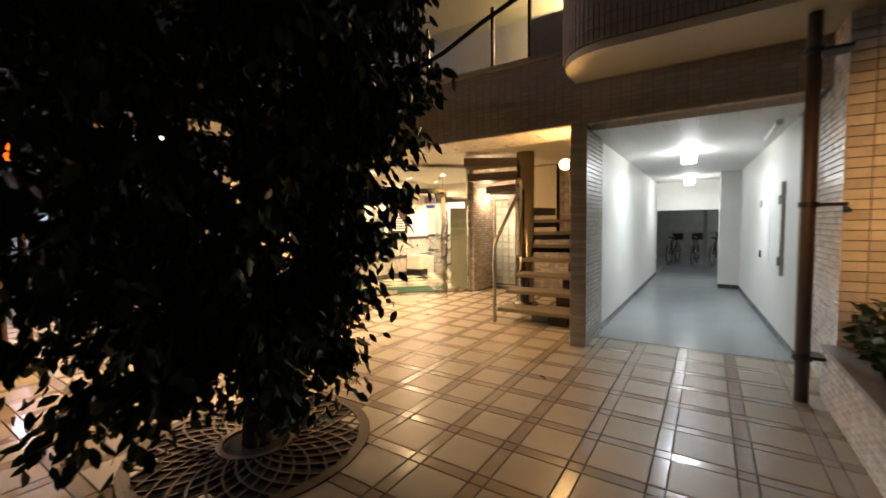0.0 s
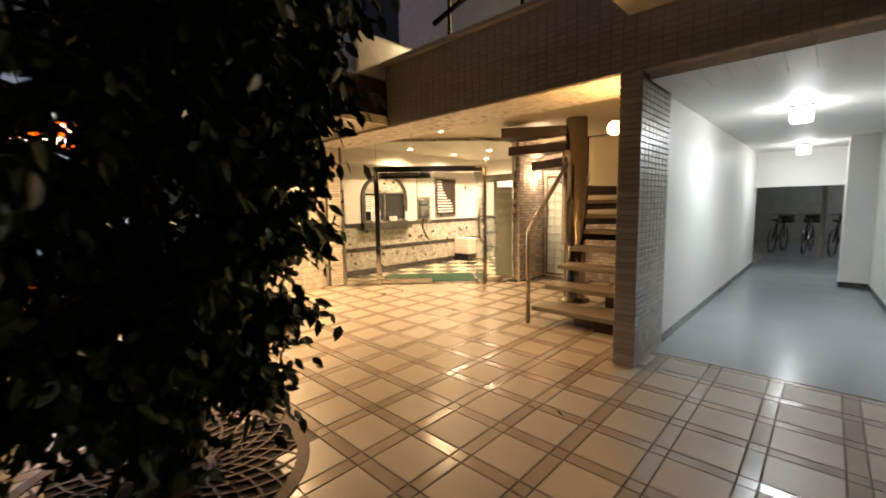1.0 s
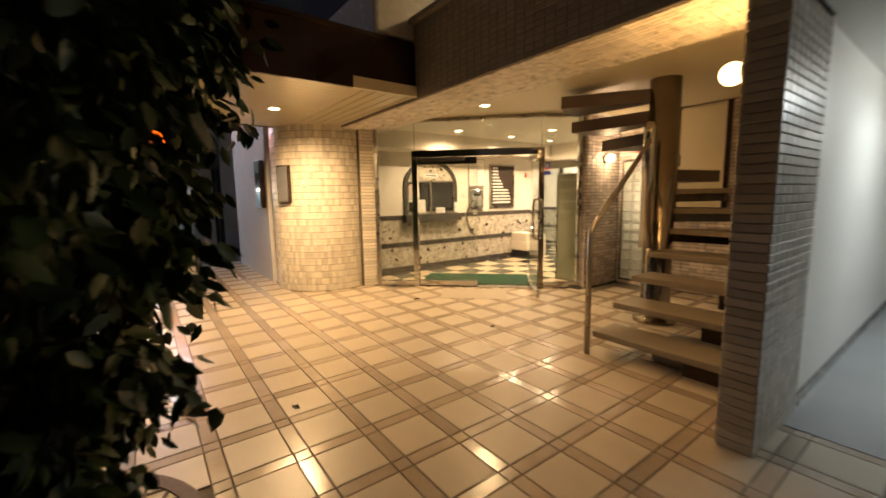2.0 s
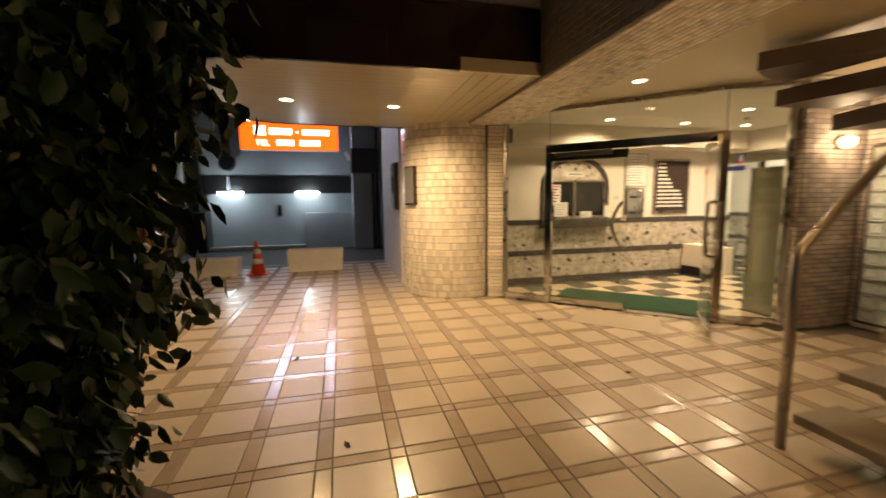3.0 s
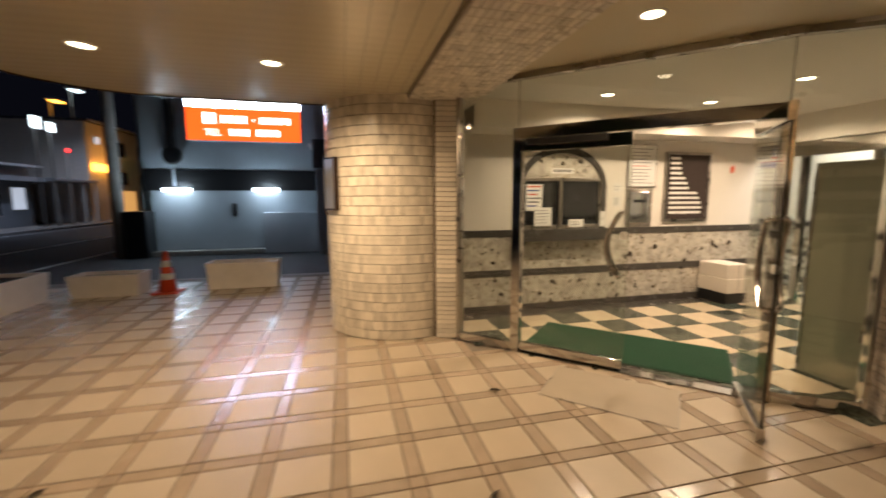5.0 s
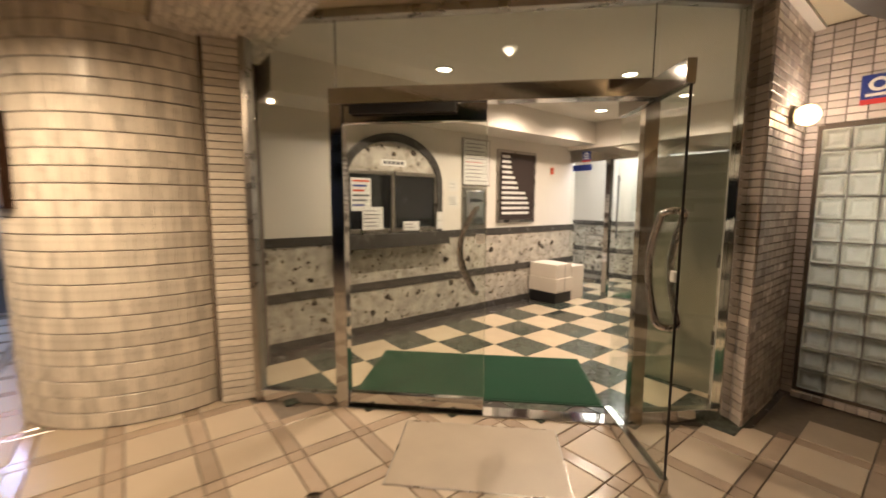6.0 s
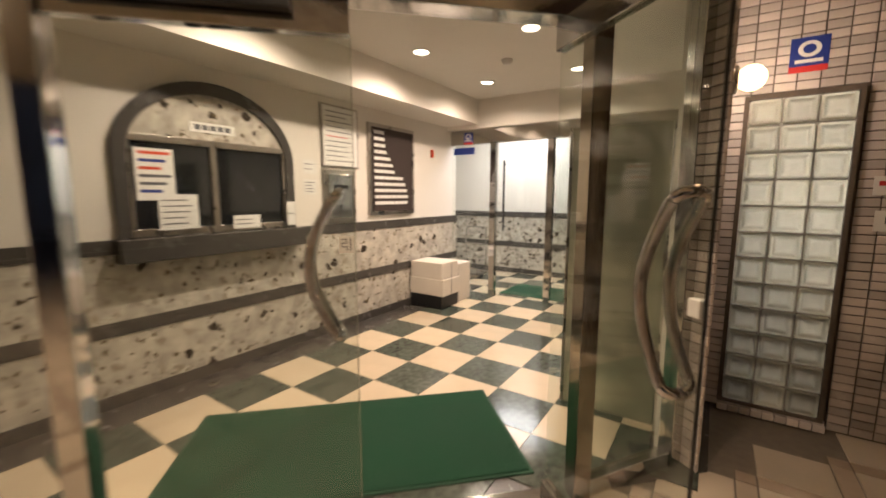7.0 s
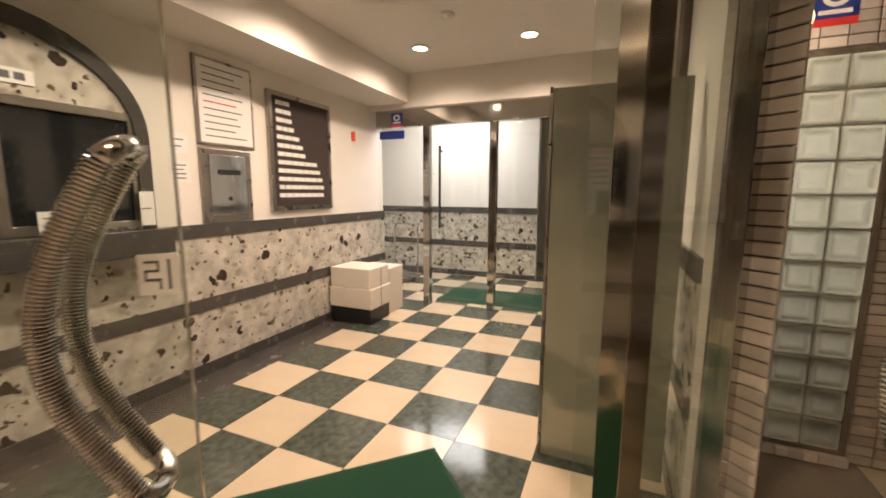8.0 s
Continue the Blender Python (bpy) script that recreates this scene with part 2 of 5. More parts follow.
    tube=glow("lit fluorescent tube", (0.75, 0.9, 1.0), 16),
    warm_win=glow("lit orange shop front", (1.0, 0.50, 0.16), 0.8),
    white_win=glow("lit white shop sign", (0.72, 0.88, 1.0), 5),
    dim_win=glow("dimly lit window", (0.72, 0.82, 1.0), 0.7),
    warm_lamp=glow("lit orange lamp", (1.0, 0.42, 0.06), 7),
    red_lamp=glow("red signal lamp", (1.0, 0.03, 0.03), 6),
    green_lamp=glow("green signal lamp", (0.05, 1.0, 0.5), 5),
)


def ribbed(m, pitch, depth):
    """Shallow lengthwise ribs of pressed sheet, a height that runs across x."""
    n, l = m.node_tree.nodes, m.node_tree.links
    tc, wv, bp = n.new("ShaderNodeTexCoord"), n.new("ShaderNodeTexWave"), n.new("ShaderNodeBump")
    wv.wave_type, wv.bands_direction = "BANDS", "X"
    wv.inputs["Scale"].default_value = 0.314 / pitch
    bp.inputs["Strength"].default_value, bp.inputs["Distance"].default_value = 0.14, depth
    l.new(tc.outputs["Object"], wv.inputs["Vector"])
    l.new(wv.outputs["Fac"], bp.inputs["Height"])
    l.new(bp.outputs[0], n["Principled BSDF"].inputs["Normal"])


M["canopy_sheet"] = mat("glossy cream pressed soffit sheet", (0.58, 0.515, 0.375), 0.15, vary=0.04, scale=2, bump=0.0)
ribbed(M["canopy_sheet"], 0.12, 0.006)


def lit_through(m, amount, colour):
    """Lets a part of the light behind come through, as in thick moulded glass."""
    n, l = m.node_tree.nodes, m.node_tree.links
    tr, mx = n.new("ShaderNodeBsdfTranslucent"), n.new("ShaderNodeMixShader")
    tr.inputs[0].default_value = (*colour, 1)
    mx.inputs[0].default_value = amount
    l.new(n["Principled BSDF"].outputs[0], mx.inputs[1])
    l.new(tr.outputs[0], mx.inputs[2])
    l.new(mx.outputs[0], n["Material Output"].inputs[0])


lit_through(M["block"], 0.5, (0.80, 0.82, 0.74))


# ---------------------------------------------------------------- mesh helpers
def mesh_of(name, bm, material):
    me = bpy.data.meshes.new(name)
    bm.normal_update()
    bm.to_mesh(me)
    bm.free()
    me.materials.append(material)
    return me


def part(name, bm, material, parent=None, label="", smooth=False):
    me = mesh_of(name, bm, material) if isinstance(bm, bmesh.types.BMesh) else bm
    if smooth:
        for p in me.polygons:
            p.use_smooth = True
    ob = new(name, me)
    if parent is not None:
        ob.parent = parent
    if label:
        ob["label"] = label
    return ob


def thing(name, label, category, place=(0, 0, 0), rz=0, group="", kind=""):
    ob = new(name)
    ob.matrix_basis = pose(*place, 0, 0, rz)
    ob.empty_display_size = 0.1
    return tagged(ob, label, category, group, kind)


def box(lo, hi, bevel=0.0, m=None, bm=None):
    bm = bm or bmesh.new()
    lo, hi = Vector(lo), Vector(hi)
    made = bmesh.ops.create_cube(bm, size=1)["verts"]
    for v in made:
        v.co = Vector(((v.co[i] + 0.5) * (hi[i] - lo[i]) + lo[i]) for i in range(3))
    if bevel:
        es = list({e for v in made for e in v.link_edges})
        made = bmesh.ops.bevel(bm, geom=es, offset=bevel, segments=2, affect="EDGES", profile=0.5)["verts"] + [v for v in made if v.is_valid]
    if m is not None:
        bmesh.ops.transform(bm, matrix=m, verts=[v for v in set(made) if v.is_valid])
    return bm


def slab(name, lo, hi, material, label="", category="", kind="structure", bevel=0.0, m=None):
    return tagged(part(name, box(lo, hi, bevel, m), material), label, category, kind=kind)


def prism(points, z0, z1):
    bm = bmesh.new()
    a = [bm.verts.new((x, y, z0)) for x, y in points]
    b = [bm.verts.new((x, y, z1)) for x, y in points]
    bm.faces.new(list(reversed(a)))
    bm.faces.new(b)
    k = len(points)
    for i in range(k):
        bm.faces.new((a[i], a[(i + 1) % k], b[(i + 1) % k], b[i]))
    bmesh.ops.recalc_face_normals(bm, faces=bm.faces)
    return bm


def lathe(profile, seg=24, bm=None, place=(0, 0, 0)):
    """A turned form: profile of (radius, height)."""
    bm = bm or bmesh.new()
    rings = []
    for r, z in profile:
        rings.append([bm.verts.new((place[0] + max(r, 1e-4) * math.cos(2 * math.pi * k / seg), place[1] + max(r, 1e-4) * math.sin(2 * math.pi * k / seg), place[2] + z)) for k in range(seg)])
    for a, b in zip(rings, rings[1:]):
        for k in range(seg):
            bm.faces.new((a[k], a[(k + 1) % seg], b[(k + 1) % seg], b[k]))
    bm.faces.new(list(reversed(rings[0])))
    bm.faces.new(rings[-1])
    return bm


def sweep(points, radius, seg=10, bm=None, caps=True):
    """A tube along points; radius is a number or a function of the step."""
    bm = bm or bmesh.new()
    pts = [Vector(p) for p in points]
    rings, up = [], None
    for i, p in enumerate(pts):
        d = (pts[min(i + 1, len(pts) - 1)] - pts[max(i - 1, 0)]).normalized()
        if up is None:
            up = d.orthogonal().normalized()
        up = (up - d * up.dot(d)).normalized()
        side = d.cross(up)
        r = radius(i) if callable(radius) else radius
        rings.append([bm.verts.new(p + r * (math.cos(a) * up + math.sin(a) * side)) for a in (2 * math.pi * k / seg for k in range(seg))])
    for a, b in zip(rings, rings[1:]):
        for k in range(seg):
            bm.faces.new((a[k], a[(k + 1) % seg], b[(k + 1) % seg], b[k]))
    if caps:
        bm.faces.new(list(reversed(rings[0])))
        bm.faces.new(rings[-1])
    return bm


def piece_mesh(name, w, h, d, material, bevel=0.003):
    """One tile lying in its own xy plane, centred, its face at z = d, with chamfered edges."""
    bm = bmesh.new()
    lo = [bm.verts.new((sx * w / 2, sy * h / 2, 0)) for sx, sy in ((-1, -1), (1, -1), (1, 1), (-1, 1))]
    mid = [bm.verts.new((sx * w / 2, sy * h / 2, d - bevel)) for sx, sy in ((-1, -1), (1, -1), (1, 1), (-1, 1))]
    top = [bm.verts.new((sx * (w / 2 - bevel), sy * (h / 2 - bevel), d)) for sx, sy in ((-1, -1), (1, -1), (1, 1), (-1, 1))]
    for a, b in ((lo, mid), (mid, top)):
        for i in range(4):
            bm.faces.new((a[i], a[(i + 1) % 4], b[(i + 1) % 4], b[i]))
    bm.faces.new(top)
    return mesh_of(name, bm, material)


def piece_batch(name, frames, w, h, d, material, parent, bevel=0.003):
    """Many tiles joined: frames of (origin, u, v, n) with optional (w, h)."""
    verts, faces = [], []
    for f in frames:
        o, u, v, n = f[:4]
        ww, hh = f[4:6] if len(f) > 4 else (w, h)
        base = len(verts)
        for inset, z in ((0, 0), (0, d - bevel), (bevel, d)):
            for sx, sy in ((-1, -1), (1, -1), (1, 1), (-1, 1)):
                verts.append(o + u * sx * (ww / 2 - inset) + v * sy * (hh / 2 - inset) + n * z)
        for k in (0, 4):
            for i in range(4):
                faces.append((base + k + i, base + k + (i + 1) % 4, base + k + 4 + (i + 1) % 4, base + k + 4 + i))
        faces.append((base + 8, base + 9, base + 10, base + 11))
    me = bpy.data.meshes.new(name)
    me.from_pydata([tuple(v) for v in verts], [], faces)
    me.update()
    me.materials.append(material)
    ob = part(name, me, material, parent)
    ob["kind"] = "stuff"
    return ob


def basis(o, u, v, n):
    return Matrix(((u.x, v.x, n.x, o.x), (u.y, v.y, n.y, o.y), (u.z, v.z, n.z, o.z), (0, 0, 0, 1)))


def tile_frames(start, along, width, z0, z1, tw, th, normal, stagger=False):
    """Places of upright tiles on a plane from start along a level direction."""
    u, n, v = Vector(along).normalized(), Vector(normal).normalized(), Vector((0, 0, 1))
    out = []
    rows, cols = max(1, round((z1 - z0) / th)), max(1, round(width / tw))
    hh, ww = (z1 - z0) / rows, width / cols
    for r in range(rows):
        shift = 0.5 * ww if stagger and r % 2 else 0
        for c in range(cols + (1 if shift else 0)):
            a, b = max(0, c * ww - shift), min(width, (c + 1) * ww - shift)
            if b - a < 0.02:
                continue
            out.append((Vector(start) + u * (a + b) / 2 + v * (z0 - start[2] + (r + 0.5) * hh), u, v, n, b - a - 0.006, hh - 0.006))
    return out


def lay(frames, d, near, far, parent, keep=None, limit=300, name="tile"):
    """Lays tiles: those in keep as pieces of their own, the others joined."""
    single, rest = [], []
    for f in frames:
        (single if keep and len(single) < limit and keep(f[0]) else rest).append(f)
    meshes = {}
    for o, u, v, n, w, h in single:
        key = (round(w, 4), round(h, 4))
        if key not in meshes:
            meshes[key] = piece_mesh(name, w, h, d, near)
        ob = new(name, meshes[key])
        ob.matrix_basis = basis(o, u, v, n)
        ob.parent = parent
    if rest:
        piece_batch("tile_field", rest, 0, 0, d, far, parent)


# ---------------------------------------------------------------- setting: ground, road, paving
D45 = Vector((0.70711, 0.70711, 0))       # along the glass front
N45 = Vector((0.70711, -0.70711, 0))      # out of the glass front
JAMB = Vector((-4.83, 6.91, 0))           # the front's start
Z3 = Vector((0, 0, 1))


def front(a, out=0.0, z=0.0):
    """A point on the glass front, a metres along it, out metres before it."""
    return JAMB + D45 * a + N45 * out + Z3 * z


def front_box(a0, a1, o0, o1, z0, z1, bevel=0.0, bm=None):
    m = basis(JAMB, D45, N45, Z3)
    return box((a0, o0, z0), (a1, o1, z1), bevel, m, bm)


slab("ground", (-300, -300, -0.60), (300, 300, -0.16), M["asphalt"], "dark asphalt ground reaching into the night", "ground")
slab("road", (-120, -9.0, -0.16), (60, 0.2, -0.115), M["asphalt"], "dark asphalt street with worn white lines", "road")
slab("road_side", (-13.8, 0.2, -0.16), (-9.25, 30, -0.115), M["asphalt"], "dark asphalt side lane beside the building", "road")
for y in (-1.1, -4.0, -8.4):
    slab("road_line", (-90, y - 0.07, -0.114), (25, y + 0.07, -0.110), M["paint"], "worn white line painted on the road", "road marking")
slab("pavement", (-60, -12.0, -0.16), (40, -9.0, -0.02), M["concrete"], "grey concrete pavement across the street", "pavement")
for lo, hi in (((-9.25, 0.2, -0.15), (4.5, 0.36, 0.0)), ((-9.25, 0.36, -0.15), (-9.10, 12, 0.0))):
    slab("kerb", lo, hi, M["concrete"], "weathered concrete kerb along the paving", "kerb", bevel=0.012)

floor = tagged(part("floor", box((-9.1, 0.36, -0.15), (4.5, 11.9, -0.010)), M["joint"]), "beige glazed tile paving with brown border strips", "floor", kind="structure")
PITCH, PITCHY, BAND = 0.407, 0.400, 0.088
X0, Y0 = 0.89, 4.90      # the middle of one crossing of the brown strips


def paved(x, y):
    if not (-9.05 < x < 3.4 and 0.45 < y < 9.95):
        return False
    if x > 0.2 and y > 6.93:
        return False
    if (x + 0.95) ** 2 + (y - 3.3) ** 2 < 0.66 ** 2:
        return False
    if x < -4.9 and y > 6.7:
        return False
    return y < x + 11.70 or x < -4.85


UX, UY = Vector((1, 0, 0)), Vector((0, 1, 0))
slabs, bands = [], []
for i in range(-26, 8):
    for j in range(-13, 14):
        cx, cy = X0 + i * PITCH, Y0 + j * PITCHY
        w, v, b = PITCH - BAND - 0.008, PITCHY - BAND - 0.008, BAND - 0.006
        if paved(cx + PITCH / 2, cy + PITCHY / 2):
            slabs.append((Vector((cx + PITCH / 2, cy + PITCHY / 2, -0.010)), UX, UY, Z3, w, v))
        if paved(cx + PITCH / 2, cy):
            bands.append((Vector((cx + PITCH / 2, cy, -0.010)), UX, UY, Z3, w, b))
        if paved(cx, cy + PITCHY / 2):
            bands.append((Vector((cx, cy + PITCHY / 2, -0.010)), UX, UY, Z3, b, v))
        if paved(cx, cy):
            bands.append((Vector((cx, cy, -0.010)), UX, UY, Z3, b, b))

# the corridor floor, the lobby floor and the hall behind it
slab("corridor_floor", (0.37, 6.93, -0.009), (2.6, 20.0, 0.003), M["corridor"], "glossy grey coated corridor floor", "floor")
lobby_floor = tagged(part("lobby_floor", prism(((-5.7, 6.1), (-4.86, 6.90), (-2.52, 9.24), (-2.52, 15.2), (-5.7, 15.2)), -0.009, 0.002), M["stripe"]),
                     "polished dark and cream checkered marble lobby floor", "floor", kind="structure")
CX, CY, CK = -4.58, 9.05, 0.405
for i in range(-7, 6):
    for j in range(-6, 15):
        cx, cy = CX + (i + 0.5) * CK, CY + (j + 0.5) * CK
        if cy > cx + 11.74 + 0.02 and cx < -2.7 and (i > -3 or 12.2 < cy < 13.5):
            dark = (i + j) % 2 == 0
            key = "dark" if dark else "cream"
            M.setdefault("mesh_" + key, piece_mesh("marble_tile", CK - 0.002, CK - 0.002, 0.006, M["marble_" + key], 0.001))
            ob = new("tile", M["mesh_" + key])
            ob.matrix_basis = Matrix.Translation((cx, cy, 0.001))
            ob.parent = lobby_floor

# ---------------------------------------------------------------- setting: walls of the entrance
wall_lobby = slab("wall_lobby", (-5.85, 6.1, -0.01), (-5.70, 11.95, 2.75), M["lobby_white"], "off-white papered lobby wall", "wall")
slab("wall_hall_west", (-7.55, 11.95, -0.01), (-7.40, 15.2, 2.75), M["lobby_white"], "off-white end wall of the lift hall", "wall")
slab("wall_hall_south", (-7.55, 11.80, -0.01), (-5.85, 11.95, 2.75), M["lobby_white"], "off-white wall of the lift hall beside the lobby", "wall")
slab("hall_floor", (-7.40, 11.95, -0.009), (-5.70, 13.55, 0.002), M["stripe"], "dark stone border of the lift hall floor", "floor")
slab("ceiling_hall", (-7.40, 11.95, 2.575), (-5.70, 15.2, 2.715), M["ceiling"], "white boarded lift hall ceiling", "ceiling")
slab("wall_lobby_back", (-7.55, 15.2, -0.01), (-0.5, 15.35, 2.75), M["lobby_white"], "off-white wall at the end of the lift hall", "wall")
slab("wall_lobby_side", (-2.52, 10.2, -0.01), (-2.40, 15.2, 2.75), M["lobby_white"], "off-white lobby side wall", "wall")
tagged(part("ceiling_lobby", prism(((-5.7, 6.1), (-4.86, 6.93), (-2.50, 9.27), (-2.50, 15.2), (-5.7, 15.2)), 2.575, 2.715), M["ceiling"]), "white boarded lobby ceiling", "ceiling", kind="structure")
slab("bulkhead", (-5.70, 7.20, 2.27), (-5.22, 11.72, 2.575), M["lobby_white"], "white boxed-in bulkhead along the lobby wall", "bulkhead")
slab("bulkhead_end", (-5.70, 11.72, 2.22), (-2.52, 12.0, 2.575), M["lobby_white"], "white bulkhead over the inner glass screen", "bulkhead")

# wainscot of terrazzo and dark stone bands along the lobby wall
for z0, z1, key, d, name in ((0.002, 0.085, "stripe", 0.022, "baseboard"), (0.085, 0.465, "terrazzo", 0.014, "wainscot_panel"), (0.465, 0.555, "stripe", 0.022, "trim"),
                             (0.555, 0.985, "terrazzo", 0.014, "wainscot_panel"), (0.985, 1.075, "stripe", 0.022, "trim")):
    word = "cream terrazzo wall panel with dark chips" if key == "terrazzo" else "dark grey stone band on the lobby wall"
    slab(name, (-5.70, 6.3, z0), (-5.70 + d, 11.95, z1), M[key], word, "wainscot" if key == "terrazzo" else "trim")
    slab(name, (-4.0, 15.2 - d, z0), (-2.52, 15.2, z1), M[key], word, "wainscot" if key == "terrazzo" else "trim")
    slab(name, (-2.52 - d, 10.2, z0), (-2.52, 15.17, z1), M[key], word, "wainscot" if key == "terrazzo" else "trim")

# the round tiled column and the flat tiled return beside the glass
COLX, COLY, COLR = -5.73, 6.40, 0.81
column = thing("round_column", "round column clad in upright cream ceramic tiles", "column", (COLX, COLY, 0))
part("core", lathe([(COLR - 0.012, 0), (COLR - 0.012, 2.52)], 48), M["wall_joint"], column, smooth=False)
frames = []
for r in range(25):
    k = 100
    for c in range(k):
        a = 2 * math.pi * c / k
        n = Vector((math.cos(a), math.sin(a), 0))
        if n.y > 0.55 and n.x < 0.6:
            continue
        frames.append((n * (COLR - 0.012) + Z3 * (0.003 + (r + 0.5) * 0.1005), Vector((-n.y, n.x, 0)), Z3, n, 2 * math.pi * COLR / k - 0.0016, 0.0940))
lay(frames, 0.012, M["tile"], M["tile_far"], column, lambda o: o.x > 0.2 and -0.75 < o.y < 0.55 and 0.45 < o.z < 1.75, 300)

jamb = thing("tiled_jamb", "flat return clad in narrow cream ceramic tiles", "wall", (0, 0, 0), kind="structure")
part("core", prism(((-5.7, 6.3), (-4.945, 6.69), (-4.875, 6.90), (-4.9, 6.93), (-5.7, 7.0)), 0, 2.52), M["wall_joint"], jamb)
face = Vector((-4.855, 6.905, 0)) - Vector((-4.915, 6.69, 0))
nrm = Vector((face.y, -face.x, 0)).normalized()
jf = tile_frames((-4.915, 6.69, 0.004), face, face.length, 0.004, 2.50, 0.30, 0.05, nrm)
lay(jf, 0.012, M["tile"], M["tile_far"], jamb, lambda o: True, 200)

# ---------------------------------------------------------------- beams, canopy, ceilings
beam = thing("beam", "deep beam clad in grey-brown ceramic tiles", "beam", kind="structure")
part("core", box((-5.35, 6.412, 2.472), (2.5, 7.14, 3.24)), M["soft_joint"], beam)
lay(tile_frames((-2.86, 6.412, 2.472), (1, 0, 0), 5.36, 2.472, 3.24, 0.10, 0.05, (0, -1, 0)), 0.004, M["tile_grey"], M["tile_grey"], beam)
under = []
for i in range(74):
    for j in range(14):
        under.append((Vector((-5.3 + (i + 0.5) * 0.1025, 6.43 + (j + 0.5) * 0.0505, 2.472)), UX, -UY, -Z3, 0.097, 0.0455))
piece_batch("soffit_tiles", under, 0, 0, 0.010, M["tile_far"], beam)
part("coping", box((-2.9, 6.34, 3.24), (0.4, 6.62, 3.29), 0.008), M["tile_grey"], beam, "grey coping")

CAN = [(-2.85, 6.44), (-2.80, 5.2), (-2.80, 4.45)]
for k in range(1, 16):
    a = math.pi * k / 16
    c, q = math.cos(a), math.sin(a)
    CAN.append((-4.18 + 1.38 * math.copysign(abs(c) ** 0.77, c), 4.45 - 1.40 * q ** 0.77))
CAN += [(-5.56, 4.45), (-5.60, 6.44)]
canopy = thing("canopy", "rounded entrance canopy with cream soffit and dark brown fascia", "canopy", kind="structure")
part("soffit", prism(CAN, 2.50, 2.56), M["canopy_sheet"], canopy, "cream panelled soffit")


def ring_wall(path, off0, off1, z0, z1):
    """An upright strip along an open path, between two offsets outward."""
    bm = bmesh.new()
    rows = []
    for i, p in enumerate(path):
        a, b = Vector(path[max(i - 1, 0)]), Vector(path[min(i + 1, len(path) - 1)])
        d = (b - a).normalized()
        n = Vector((d.y, -d.x))
        n = -n
        q = Vector(p)
        rows.append([bm.verts.new((*(q + n * o), z)) for o, z in ((off0, z0), (off1, z0), (off1, z1), (off0, z1))])
    for a, b in zip(rows, rows[1:]):
        for k in range(4):
            bm.faces.new((a[k], a[(k + 1) % 4], b[(k + 1) % 4], b[k]))
    bm.faces.new(rows[0])
    bm.faces.new(rows[-1])
    bmesh.ops.recalc_face_normals(bm, faces=bm.faces)
    return bm


EDGE = [(-2.80, 5.66), (-2.80, 5.2), (-2.80, 4.45)] + CAN[3:18] + [(-5.56, 4.45), (-5.60, 6.44)]
part("fascia_lip", ring_wall(EDGE, 0.004, -0.03, 2.490, 2.60), M["brown"], canopy, "dark brown fascia lip")
part("fascia_lip", box((-2.83, 5.664, 2.490), (-2.797, 6.40, 2.60)), M["soffit"], canopy, "cream fascia lip")
part("fascia", ring_wall([(-2.80, 6.41)] + EDGE, -0.03, -0.09, 2.60, 3.02), M["brown"], canopy, "dark brown enamelled fascia")
part("roof", prism(CAN, 3.02, 3.06), M["brown"], canopy)
for k in range(1, 26):
    if k > 20:
        part("panel_seam", box((-5.5, 5.68 + (k - 20) * 0.13, 2.497), (-2.84, 5.684 + (k - 20) * 0.13, 2.501)), M["soft_joint"], canopy)

slab("ceiling_entrance", (-4.9, 7.14, 2.60), (0.20, 10.1, 2.72), M["soffit"], "cream entrance ceiling outside the glass front", "ceiling")

# ---------------------------------------------------------------- pillar and corridor
pillar = thing("pillar", "square pillar clad in grey ribbed wall tiles", "pillar", kind="structure")
part("core", box((0.212, 6.412, 0), (0.368, 7.20, 2.472)), M["soft_joint"], pillar)
pf = tile_frames((0.20, 6.412, 0.004), (1, 0, 0), 0.18, 0.004, 2.46, 0.18, 0.05, (0, -1, 0))
pf += tile_frames((0.368, 6.40, 0.004), (0, 1, 0), 0.80, 0.004, 2.40, 0.10, 0.05, (1, 0, 0))
pf += tile_frames((0.212, 7.20, 0.004), (0, -1, 0), 0.80, 0.004, 2.46, 0.10, 0.05, (-1, 0, 0))
M["tile_pillar"] = mat("grey-brown pillar tile", (0.36, 0.32, 0.27), 0.32, vary=0.14, scale=12, bump=0.08, random_piece=0.2)
M["tile_pillar_far"] = mat("grey-brown pillar tiles", (0.36, 0.32, 0.27), 0.32, vary=0.14, scale=12, bump=0.08, island=0.2)
lay(pf, 0.012, M["tile_pillar"], M["tile_pillar_far"], pillar, lambda o: o.y < 6.75, 300)

slab("wall_corridor_west", (0.21, 7.20, -0.01), (0.36, 13.85, 2.75), M["white"], "white painted corridor wall", "wall")
tagged(part("wall_corridor_east", prism(((2.235, 7.05), (2.42, 7.05), (2.42, 14.2), (1.93, 14.2)), -0.01, 2.75), M["white"]), "white painted corridor wall", "wall", kind="structure")
slab("corridor_pilaster", (1.69, 11.95, 0.0), (2.10, 12.9, 2.40), M["white"], "white painted pilaster in the corridor", "pilaster")
slab("baseboard", (0.36, 7.20, 0.003), (0.372, 13.85, 0.085), M["stripe"], "dark grey skirting along the corridor wall", "skirting")
tagged(part("baseboard", prism(((2.223, 7.05), (2.240, 7.05), (2.031, 11.95), (2.013, 11.95)), 0.003, 0.085), M["stripe"]), "dark grey skirting along the corridor wall", "skirting", kind="structure")
